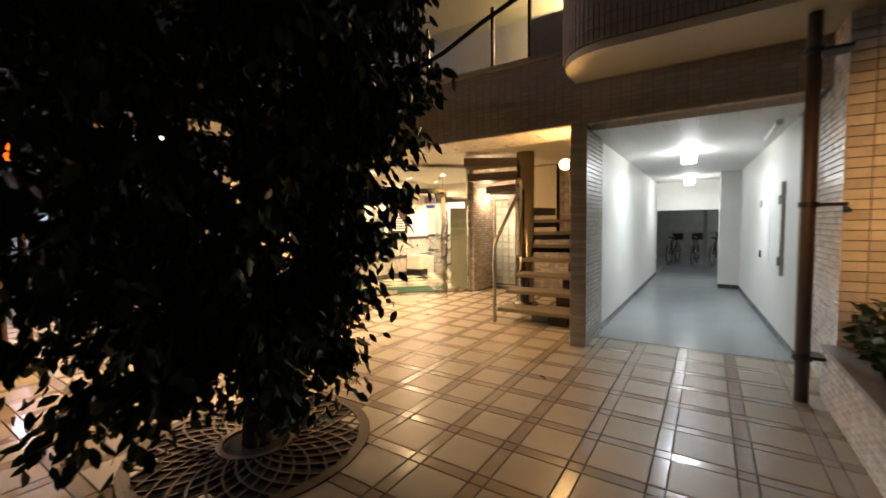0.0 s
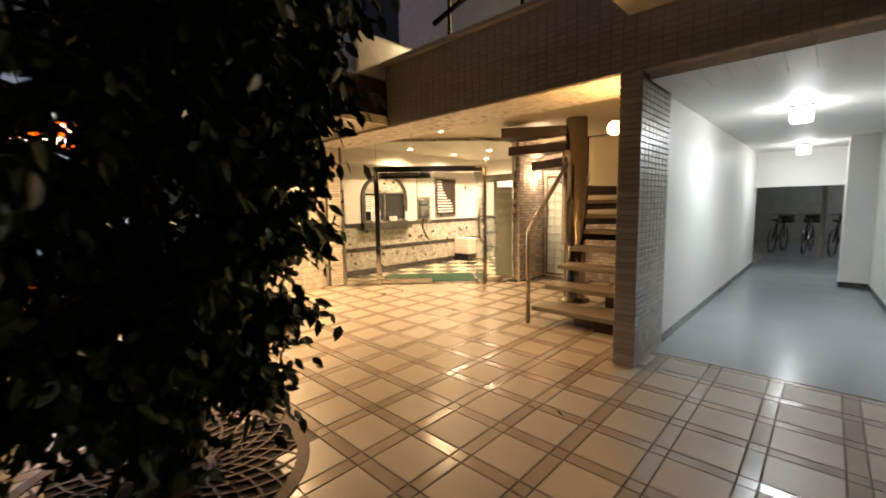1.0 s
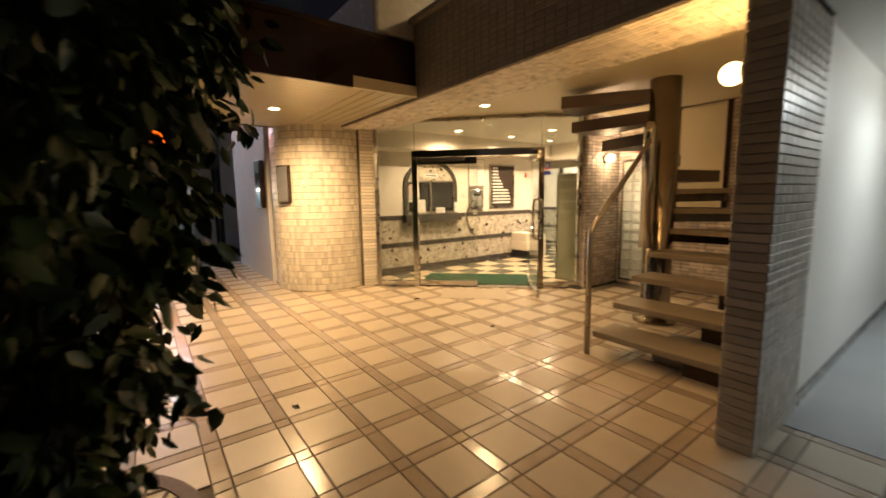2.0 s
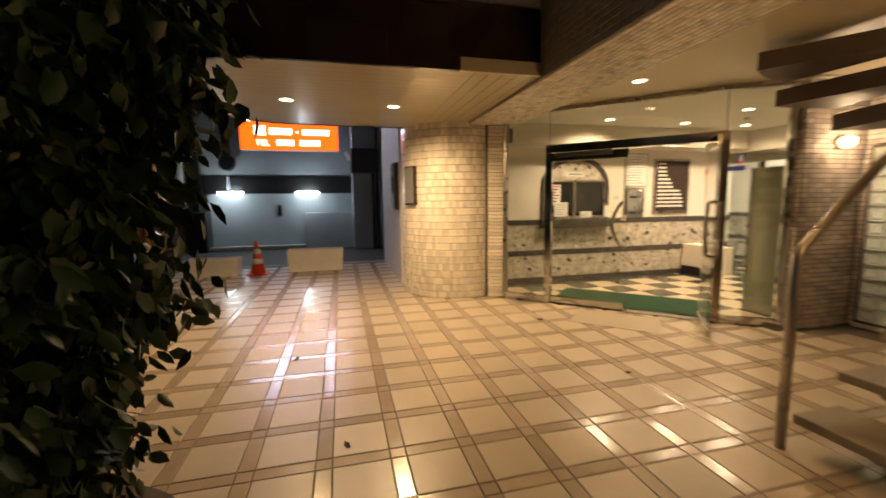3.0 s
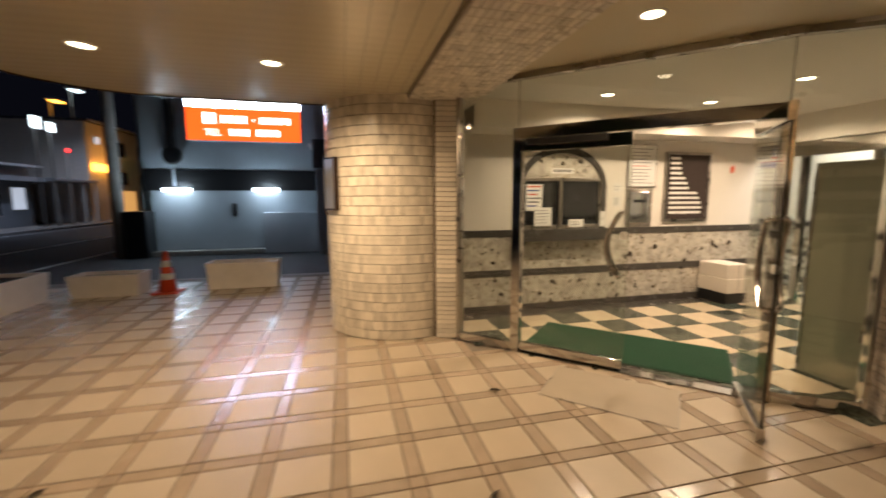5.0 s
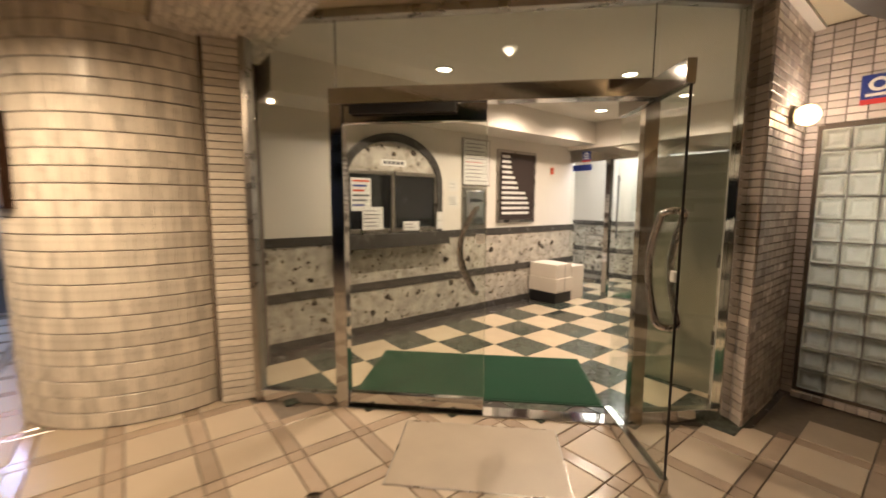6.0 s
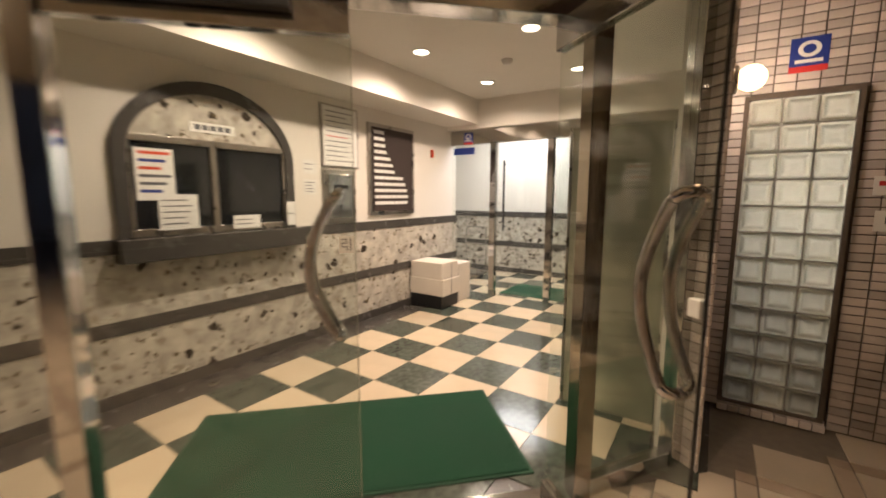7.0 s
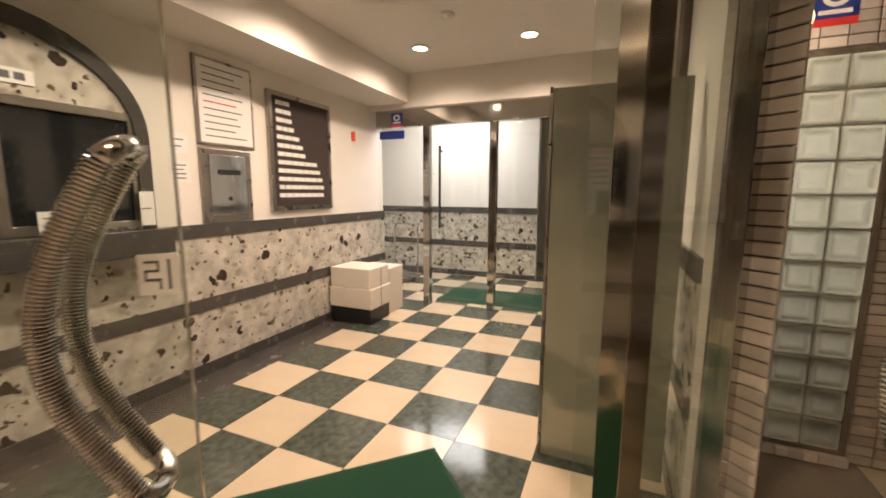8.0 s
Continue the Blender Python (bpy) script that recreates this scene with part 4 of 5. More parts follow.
slab("wall_lobby_return", (-2.765, 9.26, 0.0), (-2.737, 10.2, 2.575), M["lobby_white"], "off-white return wall inside the glass front", "wall")
for z0, z1, key, d in ((0.002, 0.085, "stripe", 0.020), (0.085, 0.465, "terrazzo", 0.012), (0.465, 0.555, "stripe", 0.020), (0.555, 0.985, "terrazzo", 0.012), (0.985, 1.075, "stripe", 0.020)):
    slab("wainscot_panel", (-2.765 - d, 9.26, z0), (-2.765, 10.2, z1), M[key], "terrazzo and stone panel on the lobby return wall", "wainscot")

# the inner glass screen and the lift hall behind it
inner_screen = thing("inner_glass_screen", "inner glass screen with steel posts and sliding door", "glass screen", kind="structure")
for x in (-5.04, -4.27, -3.30, -2.60):
    part("post", box((x - 0.04, 11.80, 0.0), (x + 0.04, 11.88, 2.05), 0.004), M["steel"], inner_screen)
part("header", box((-5.68, 11.79, 2.03), (-2.53, 11.89, 2.22), 0.004), M["steel"], inner_screen, "steel header")
for x0, x1 in ((-5.68, -5.08), (-5.0, -4.31), (-4.23, -3.34), (-3.26, -2.64)):
    p = part("pane", box((x0, 11.83, 0.01), (x1, 11.84, 2.03)), M["glass"], inner_screen)
    p.visible_shadow = False
for dz in (0.95, 1.75):
    part("pull_stud", sweep([(-4.86, 11.84, dz), (-4.86, 11.77, dz)], 0.010, 8), M["black"], inner_screen)
part("door_pull", sweep([(-4.86, 11.77, 0.90), (-4.86, 11.77, 1.80)], 0.014, 10), M["black"], inner_screen, "long dark upright door pull")
tagged(part("doormat", box((-5.0, 12.0, 0.008), (-3.3, 12.7, 0.018), 0.003), M["mat_green"]), "green doormat beyond the inner glass screen", "doormat")
slab("hall_wall", (-7.40, 13.55, 0.0), (-4.10, 13.70, 2.57), M["lobby_white"], "white wall facing the inner glass screen", "wall")
for z0, z1, key, d in ((0.002, 0.085, "stripe", 0.02), (0.085, 0.465, "terrazzo", 0.012), (0.465, 0.555, "stripe", 0.02), (0.555, 0.985, "terrazzo", 0.012), (0.985, 1.075, "stripe", 0.02)):
    slab("wainscot_panel", (-7.40, 13.55 - d, z0), (-4.09, 13.55, z1), M[key], "terrazzo and stone panel on the lift hall wall", "wainscot")
trolley = thing("hand_trolley", "small steel hand trolley parked in the lift hall", "trolley")
for x in (-6.08, -5.70):
    part("upright", sweep([(x, 12.9, 0.05), (x, 12.9, 0.80), (x + 0.02, 12.9, 0.85)], 0.012, 8), M["steel"], trolley)
for z in (0.84, 0.55, 0.30):
    part("rung", sweep([(-6.08, 12.9, z), (-5.70, 12.9, z)], 0.011, 8), M["steel"], trolley)
part("deck", box((-6.13, 12.6, 0.08), (-5.66, 12.95, 0.11), 0.006), M["brushed"], trolley)
for x in (-6.08, -5.71):
    part("wheel", lathe([(0.04, 0), (0.04, 0.03)], 16), M["black"], trolley).matrix_basis = pose(x, 12.75, 0.05, 0, 90, 0)


def sticker(place, u, n, w):
    """A blue and red square sticker with a white ring."""
    ob = thing("sticker", "square blue and red sticker with a white ring", "sticker")
    ob.matrix_basis = basis(Vector(place), Vector(u), Z3, Vector(n))
    part("sheet", box((-w / 2, -w / 2 + 0.2 * w, 0), (w / 2, w * 0.62, 0.002)), M["blue"], ob)
    part("band", box((-w / 2, -w * 0.5, 0), (w / 2, -w * 0.3, 0.002)), M["red"], ob, "red strip")
    bm = bmesh.new()
    rings = []
    for r in (0.30, 0.17):
        rings.append([bm.verts.new((w * r * math.cos(2 * math.pi * k / 28), w * 0.24 + w * r * 0.86 * math.sin(2 * math.pi * k / 28), 0.003)) for k in range(28)])
    for k in range(28):
        bm.faces.new((rings[0][k], rings[0][(k + 1) % 28], rings[1][(k + 1) % 28], rings[1][k]))
    part("ring", bm, M["paper"], ob, "white ring")
    part("bar", box((-w * 0.36, -w * 0.20, 0.002), (w * 0.36, -w * 0.09, 0.003)), M["paper"], ob)
    return ob


sticker((-2.22, 10.048, 2.118), (1, 0, 0), (0, -1, 0), 0.165)
sticker((-5.40, 11.786, 2.10), (1, 0, 0), (0, -1, 0), 0.14)
tagged(part("small_sign", box((-5.62, 11.775, 1.90), (-5.30, 11.785, 1.99)), M["blue"]), "small blue sign hanging under the steel header", "sign")
notice2 = thing("white_card", "small white printed card on the tiled wall", "notice")
part("sheet", box((-1.90, 10.044, 1.36), (-1.72, 10.048, 1.46)), M["paper"], notice2)
part("bar", box((-1.88, 10.042, 1.41), (-1.76, 10.044, 1.435)), M["red"], notice2)
card = thing("white_card", "small white printed card below the other card", "notice")
part("sheet", box((-1.88, 10.044, 1.17), (-1.70, 10.048, 1.28)), M["paper"], card)
part("bar", box((-1.84, 10.042, 1.21), (-1.77, 10.044, 1.25)), M["ink"], card)

# ---------------------------------------------------------------- lamps
def downlight(x, y, z, lens="lens"):
    ob = thing("downlight", "round recessed downlight, lit", "downlight", (x, y, z), group="downlights")
    bm = bmesh.new()
    rr = [[bm.verts.new((r * math.cos(2 * math.pi * k / 28), r * math.sin(2 * math.pi * k / 28), h)) for k in range(28)] for r, h in ((0.085, 0.0), (0.083, -0.008), (0.066, -0.008), (0.060, 0.004))]
    for a, b in zip(rr, rr[1:]):
        for k in range(28):
            bm.faces.new((a[k], a[(k + 1) % 28], b[(k + 1) % 28], b[k]))
    part("trim_ring", bm, M["paper"], ob, "white trim ring", smooth=True)
    part("lens", lathe([(0.060, 0.0), (0.060, -0.004)], 28), M[lens], ob, "lit lens").visible_shadow = False
    return ob


for x, y, z in ((-4.11, 4.13, 2.495), (-4.21, 5.28, 2.495), (-3.06, 7.63, 2.595), (-4.74, 8.53, 2.570), (-4.77, 9.90, 2.570), (-4.74, 11.05, 2.570), (-3.80, 9.94, 2.570), (-3.78, 11.10, 2.570)):
    downlight(x, y, z)
smoke = tagged(part("smoke_detector", lathe([(0.05, 0), (0.05, -0.015), (0.035, -0.04), (0.01, -0.045)], 24, place=(-4.25, 10.5, 2.574)), M["paper"], smooth=True), "white round smoke detector on the ceiling", "smoke detector")


def globe_lamp(place, n, label):
    ob = thing("globe_wall_lamp", label, "wall lamp", group="globe lamps")
    ob.matrix_basis = basis(Vector(place), Vector((-n[1], n[0], 0)), Z3, Vector(n))
    part("plate", lathe([(0.06, -0.045), (0.06, -0.02), (0.07, -0.01), (0.07, 0.02), (0.05, 0.028)], 24), M["brushed"], ob, "metal back plate", smooth=True)
    prof = [(0.042, 0.028)] + [(0.064 * math.sin(a), 0.080 - 0.064 * math.cos(a)) for a in (math.pi * k / 14 for k in range(4, 14))] + [(0.002, 0.144)]
    g = part("globe", lathe(prof, 28), M["globe"], ob, "lit opal glass globe", smooth=True)
    g.visible_shadow = False


globe_lamp((-2.572 + 0.012, 9.66, 1.955), (1, 0, 0), "opal globe wall lamp on the tiled return, lit")
globe_lamp((0.146, 6.67, 2.085), (-1, 0, 0), "opal globe wall lamp on the pillar, lit")


def ceiling_lamp(x, y, z):
    ob = thing("ceiling_lamp", "square opal ceiling lamp, lit", "ceiling lamp", (x, y, z), group="corridor lamps")
    part("base", box((-0.10, -0.10, -0.03), (0.10, 0.10, 0.0), 0.006), M["white"], ob, "white base")
    part("diffuser", box((-0.09, -0.09, -0.17), (0.09, 0.09, -0.03), 0.02), M["cool_lens"], ob, "lit diffuser").visible_shadow = False


ceiling_lamp(1.24, 8.7, 2.40)
ceiling_lamp(1.12, 12.6, 2.39)

# ---------------------------------------------------------------- stair
PX, PY = -1.13, 8.42
stair = thing("stair", "winding open stair with stone treads round a steel pole", "staircase")
part("pole", lathe([(0.22, 0.0), (0.22, 0.03), (0.155, 0.05), (0.15, 0.07), (0.15, 3.2)], 36, place=(PX, PY, 0)), M["pole"], stair, "polished bronze-toned steel pole", smooth=True)
for k in range(4):
    z, y = 0.20 + 0.21 * k, 7.06 + 0.315 * k
    part("tread", box((-1.02, y, z - 0.055), (0.196 if y < 7.2 else 0.20, y + 0.36, z), 0.008), M["tread"], stair)
    part("riser_block", box((-0.30, y + 0.10, z - 0.20), (-0.05, y + 0.30, z - 0.056), 0.006), M["brown"], stair, "dark steel bracket")
for k in range(8):
    z, a = 1.04 + 0.21 * k, radians(10 + 27 * k)
    r0, r1, da = 0.14, (1.20 if k < 3 else 0.95 if k < 6 else 1.05), radians(15 if k < 5 else 17)
    pts = []
    for aa in (a - da, a - da / 3, a + da / 3, a + da):
        pts.append((PX + r1 * math.cos(aa), PY + r1 * math.sin(aa)))
    pts = [(PX + r0 * math.cos(a - 0.5), PY + r0 * math.sin(a - 0.5))] + pts + [(PX + r0 * math.cos(a + 0.5), PY + r0 * math.sin(a + 0.5))]
    part("tread", prism(pts, z - (0.05 if k < 3 else 0.13), z), M["tread" if k < 3 else "pipe"], stair, "" if k < 3 else "brown steel winder tread with a deep edge")
    if k < 3:
        part("bracket", box((0.13, -0.02, -0.14), (0.80, 0.02, -0.052), 0.004, Matrix.Translation((PX, PY, z)) @ Matrix.Rotation(a, 4, "Z")), M["brown"], stair, "dark steel bracket")
rail = [(-1.03, 7.0, 0.0), (-1.03, 7.0, 1.08), (-1.03, 7.03, 1.13), (-1.10, 8.06, 1.92), (-1.12, 8.12, 1.98)]
part("handrail", sweep(rail, 0.026, 12), M["brushed"], stair, "brushed steel handrail", smooth=True)
part("bollard", lathe([(0.06, 0.85), (0.06, 2.06), (0.05, 2.13), (0.01, 2.15)], 24, place=(-1.13, 8.14, 0)), M["steel"], stair, "polished steel newel", smooth=True)
rail2 = [(PX + 1.1 * math.cos(radians(a)), PY + 1.1 * math.sin(radians(a)), 1.95 + (a - 10) / 27 * 0.21) for a in range(-10, 60, 5)]
part("handrail", sweep(rail2, 0.022, 10), M["brown"], stair, "dark handrail", smooth=True)
for a in (8, 35):
    z0 = 1.04 + (a - 10) / 27 * 0.21
    part("baluster", sweep([(PX + 1.1 * math.cos(radians(a)), PY + 1.1 * math.sin(radians(a)), z0), (PX + 1.1 * math.cos(radians(a)), PY + 1.1 * math.sin(radians(a)), z0 + 0.9)], 0.015, 8), M["brown"], stair)
alcove = thing("stair_panel", "cream panel in a dark frame behind the stair", "panel", kind="structure")
part("board", box((-1.66, 10.02, 1.22), (-1.10, 10.045, 2.56), 0.004), M["soffit"], alcove, "cream board")
for lo, hi in (((-1.72, 10.01, 1.16), (-1.66, 10.048, 2.59)), ((-1.10, 10.01, 1.16), (-1.04, 10.048, 2.59)), ((-1.66, 10.01, 1.16), (-1.10, 10.048, 1.22))):
    part("frame", box(lo, hi, 0.004), M["brown"], alcove, "dark frame")
slab("wall_stair_back", (-0.2, 9.95, 0.0), (0.21, 10.06, 2.60), M["soffit"], "cream panelled wall behind the stair", "wall")
plinth = tagged(part("stair_plinth", box((-0.6, 7.3, 0.0), (0.196, 7.75, 0.14), 0.008), M["concrete"]), "low tiled plinth under the stair", "plinth")

# ---------------------------------------------------------------- corridor details, downpipe, planter wall
pipe = thing("downpipe", "brown metal downpipe with brackets", "downpipe", (2.12, 5.87, 0))
part("pipe", lathe([(0.044, 0.0), (0.044, 2.89)], 24), M["pipe"], pipe, smooth=True)
for z in (0.34, 1.50, 2.62):
    part("clamp", lathe([(0.06, z - 0.02), (0.06, z + 0.02)], 20), M["black"], pipe, "dark clamp")
    part("arm", box((0.05, -0.012, z - 0.012), (0.215, 0.16, z + 0.012)), M["black"], pipe)
ledge = thing("planter_wall", "low tiled planter wall with dark shrubs behind", "planter wall")
part("core", box((2.262, 0.4, 0.0), (2.50, 6.012, 0.40)), M["wall_joint"], ledge)
lay(tile_frames((2.262, 6.00, 0.004), (0, -1, 0), 5.6, 0.004, 0.40, 0.10, 0.05, (-1, 0, 0)), 0.012, M["tile"], M["tile_far"], ledge, lambda o: o.y > 4.2, 120)
part("soil", box((2.50, 0.4, 0.0), (5.0, 6.012, 0.34)), M["soil"], ledge, "dark soil bed")
part("coping", box((2.24, 0.4, 0.40), (2.51, 6.0, 0.43), 0.006), M["tile_grey"], ledge)
hatch = thing("meter_cabinet", "white flush two-door meter cabinet in the corridor", "cabinet", (2.205, 7.72, 0), math.degrees(math.atan2(0.305, 7.15)))
part("casing", box((-0.012, 0.0, 0.76), (0.05, 1.46, 1.82), 0.004), M["white"], hatch, "white raised casing")
part("casing_edge", box((-0.034, -0.03, 0.76), (0.05, 0.0, 1.82), 0.004), M["brushed"], hatch, "pale metal edge strip")
for y0, y1, hy in ((0.04, 0.72, 0.07), (0.74, 1.42, 1.36)):
    leaf_door = part("door", box((-0.026, y0, 0.79), (-0.0125, y1, 1.79), 0.003), M["white"], hatch, "white flush door")
    for z in (0.92, 1.62):
        part("hinge", box((-0.040, hy - 0.035, z - 0.05), (-0.026, hy + 0.035, z + 0.05), 0.003), M["black"], leaf_door, "black hinge")
tagged(part("tube_lamp_housing", box((2.02, 6.9, 2.30), (2.08, 7.9, 2.36), 0.006), M["white"]), "slim white lamp housing under the corridor ceiling", "lamp")


def bicycle(x, y, rz):
    ob = thing("bicycle", "dark parked bicycle in the shed", "bicycle", (x, y, 0), rz, group="bicycles in the shed")
    for wx in (-0.52, 0.52):
        pts = [(wx + 0.33 * math.cos(a), 0, 0.34 + 0.33 * math.sin(a)) for a in (2 * math.pi * k / 24 for k in range(25))]
        w = part("wheel", sweep(pts, 0.018, 6), M["black"], ob)
        part("hub", sweep([(wx, -0.04, 0.34), (wx, 0.04, 0.34)], 0.02, 8), M["brushed"], w)
    for a, b in (((-0.52, 0, 0.34), (-0.12, 0, 0.30)), ((-0.12, 0, 0.30), (-0.25, 0, 0.85)), ((-0.25, 0, 0.75), (0.38, 0, 0.78)), ((-0.12, 0, 0.30), (0.38, 0, 0.72)), ((0.52, 0, 0.34), (0.36, 0, 0.98)), ((-0.52, 0, 0.34), (-0.25, 0, 0.75))):
        part("tube", sweep([a, b], 0.016, 8), M["brown"], ob)
    part("saddle", box((-0.38, -0.08, 0.85), (-0.12, 0.08, 0.91), 0.02), M["black"], ob)
    part("handlebar", sweep([(0.28, -0.28, 1.0), (0.38, -0.1, 1.03), (0.38, 0.1, 1.03), (0.28, 0.28, 1.0)], 0.012, 8), M["steel"], ob)
    part("basket", box((0.46, -0.16, 0.78), (0.76, 0.16, 1.0), 0.01), M["black"], ob)
    return ob


b0 = bicycle(0.55, 17.2, 80)
for i, (x, y, r) in enumerate(((1.15, 17.3, 84), (1.75, 17.1, 76), (2.3, 17.4, 82), (2.9, 17.2, 86))):
    copy_thing(b0, pose(x, y, 0, 0, 0, r))
shed = thing("steel_post", "grey steel post in the bicycle shed", "post", (1.42, 16.2, 0))
part("shaft", lathe([(0.05, 0), (0.05, 2.6)], 16), M["concrete"], shed)

# ---------------------------------------------------------------- upper terrace
upper = thing("glass_balustrade", "curved glass balustrade with dark rail on the terrace", "balustrade")
for x in (-1.75, -0.78, -0.30):
    part("post", box((x - 0.02, 6.46, 3.29), (x + 0.02, 6.50, 4.05), 0.003), M["brown"], upper)
for x0, x1 in ((-1.72, -0.82), (-0.74, -0.33)):
    p = part("pane", box((x0, 6.475, 3.33), (x1, 6.483, 3.95)), M["glass"], upper)
    p.visible_shadow = False
part("rail", sweep([(-2.0, 6.48, 3.55), (-1.5, 6.48, 3.68), (-0.9, 6.48, 3.92), (-0.2, 6.48, 4.15)], 0.03, 10), M["brown"], upper, "dark curved rail")
part("core", box((-0.28, 6.44, 3.29), (0.30, 6.60, 3.75), 0.004), M["tile_grey"], upper)

# ---------------------------------------------------------------- street column, planters, cone
col = thing("street_column", "dark bronze metal column on a concrete base", "column", (-4.28, 2.58, 0))
part("base", box((-0.33, -0.31, 0.0), (0.29, 0.27, 0.17), 0.01), M["concrete"], col, "weathered concrete base")
part("shaft", lathe([(0.185, 0.17), (0.18, 0.2), (0.18, 3.3)], 40), M["bronze"], col, smooth=True)
for a in (20, 42):
    part("rib", lathe([(0.016, 0.17), (0.016, 3.3)], 12, place=(0.182 * math.cos(radians(a)), 0.182 * math.sin(radians(a)), 0)), M["bronze"], col, smooth=True)
tagged(part("slim_pipe", lathe([(0.032, 0.0), (0.032, 2.5)], 16, place=(-4.03, 2.86, 0)), M["bronze"], smooth=True), "slim bronze pipe beside the dark column", "pipe")


def planter(x0, y0, x1, y1, h, label, plants=False):
    ob = thing("planter", label, "planter", ((x0 + x1) / 2, (y0 + y1) / 2, 0), group="street planters")
    a, b = (x1 - x0) / 2, (y1 - y0) / 2
    bm = bmesh.new()
    loops = []
    for i, z in ((0.03, 0.0), (0.0, h), (0.035, h), (0.05, h - 0.06)):
        loops.append([bm.verts.new((sx * (a - i), sy * (b - i), z)) for sx, sy in ((-1, -1), (1, -1), (1, 1), (-1, 1))])
    for p, q in zip(loops, loops[1:]):
        for k in range(4):
            bm.faces.new((p[k], p[(k + 1) % 4], q[(k + 1) % 4], q[k]))
    bm.faces.new(list(reversed(loops[0])))
    part("trough", bm, M["planter"], ob, "off-white painted trough")
    part("soil", box((-a + 0.05, -b + 0.05, h - 0.10), (a - 0.05, b - 0.05, h - 0.05)), M["soil"], ob, "dark soil")
    return ob


planter(-8.50, 3.55, -8.05, 4.66, 0.44, "off-white planter trough standing on the paving")
planter(-8.35, 1.72, -7.90, 2.66, 0.34, "low grey planter trough with moss")
planter(-7.95, 0.85, -6.85, 1.50, 0.42, "off-white planter trough beside the kerb")
planter(-5.08, 0.90, -3.86, 1.55, 0.44, "off-white planter trough near the dark column")

cone = thing("traffic_cone", "orange traffic cone with white bands", "traffic cone", (-8.05, 3.0, 0))
part("foot", box((-0.19, -0.19, 0.0), (0.19, 0.19, 0.03), 0.012), M["orange"], cone, "square rubber foot")
part("body", lathe([(0.135, 0.03), (0.03, 0.66), (0.02, 0.67)], 28), M["orange"], cone, smooth=True)
for z0 in (0.22, 0.42):
    r0, r1 = 0.135 - 0.105 * (z0 - 0.03) / 0.63, 0.135 - 0.105 * (z0 + 0.08) / 0.63
    part("band", lathe([(r0 + 0.002, z0), (r1 + 0.002, z0 + 0.10)], 28), M["paper"], cone, "white reflective band", smooth=True)

plaque = thing("wall_plaque", "glossy plaque in a thin brown frame mounted on the round column", "plaque")
pa = radians(-64)
plaque.matrix_basis = pose(COLX + (COLR - 0.004) * math.cos(pa), COLY + (COLR - 0.004) * math.sin(pa), 1.36, 0, 0, 26)
part("back", box((-0.12, -0.05, 0.0), (0.12, 0.012, 0.56), 0.004), M["brown"], plaque, "brown backing frame")
part("face", box((-0.105, -0.056, 0.02), (0.105, -0.050, 0.54)), M["mirror_face"], plaque, "pale glossy face")
sign_board = thing("wall_board", "dark framed board fixed to the flank wall", "board")
part("frame", box((-6.75, 5.54, 1.27), (-6.35, 5.616, 2.07), 0.006), M["brown"], sign_board)
part("face", box((-6.71, 5.533, 1.31), (-6.39, 5.54, 2.03)), M["darkglass"], sign_board)

# ---------------------------------------------------------------- neighbouring building over the side lane
nb = thing("neighbour_building", "grey concrete building with an open parking bay", "building")
part("wall", box((-14.2, 0.55, -0.11), (-13.9, 5.3, 1.72)), M["bluewall"], nb)
part("wall", box((-14.2, 0.4, 2.3), (-13.9, 9.0, 9.0)), M["bluewall"], nb)
part("lintel", box((-14.25, 0.4, 1.72), (-13.86, 5.3, 2.3)), M["black"], nb, "dark recessed band")
part("pier", box((-14.2, 5.05, -0.11), (-12.9, 5.78, 9.0), 0.01), M["siding"], nb)
part("pier", box((-14.2, 5.90, -0.11), (-13.0, 6.3, 9.0), 0.01), M["siding"], nb)
part("shutter_box", box((-12.898, 5.0, 2.32), (-12.55, 5.86, 3.08), 0.02), M["rooftile"], nb, "dark projecting box on the pier")
part("downpipe", lathe([(0.05, -0.11), (0.05, 2.32)], 12, place=(-12.82, 5.70, 0)), M["black"], nb, smooth=True)
part("hook", box((-13.9, 2.62, 0.98), (-13.84, 2.74, 1.35), 0.01), M["black"], nb, "small dark wall fitting")
part("recess", box((-15.5, 6.0, -0.11), (-15.3, 9.0, 9.0)), M["bluewall"], nb)
part("plant_block", box((-13.88, 3.5, -0.11), (-13.55, 5.04, 1.08), 0.01), M["siding"], nb, "pale boxed-in plant block")
part("kerb", box((-13.88, 0.6, -0.11), (-13.5, 3.5, 0.02), 0.01), M["concrete"], nb)
part("side_wall", box((-40, 0.2, -0.11), (-14.2, 0.5, 9.0)), M["bluewall"], nb)
for y in (1.22, 3.58):
    t = tagged(part("tube_lamp", box((-13.88, y - 0.36, 1.70), (-13.80, y + 0.36, 1.79), 0.02), M["tube"]), "lit white fluorescent tube on the wall", "tube lamp", group="tube lamps")
    t.visible_shadow = False
sign = thing("lit_sign", "lit orange sign board with white writing", "sign")
part("case", box((-13.75, 1.66, 3.08), (-13.55, 4.66, 4.22), 0.02), M["siding"], sign)
part("face", box((-13.55, 1.68, 3.10), (-13.545, 4.64, 3.98)), M["sign_glow"], sign, "lit orange face")
part("top_strip", box((-13.55, 1.68, 3.98), (-13.545, 4.64, 4.22)), M["sign_white"], sign, "lit white strip")
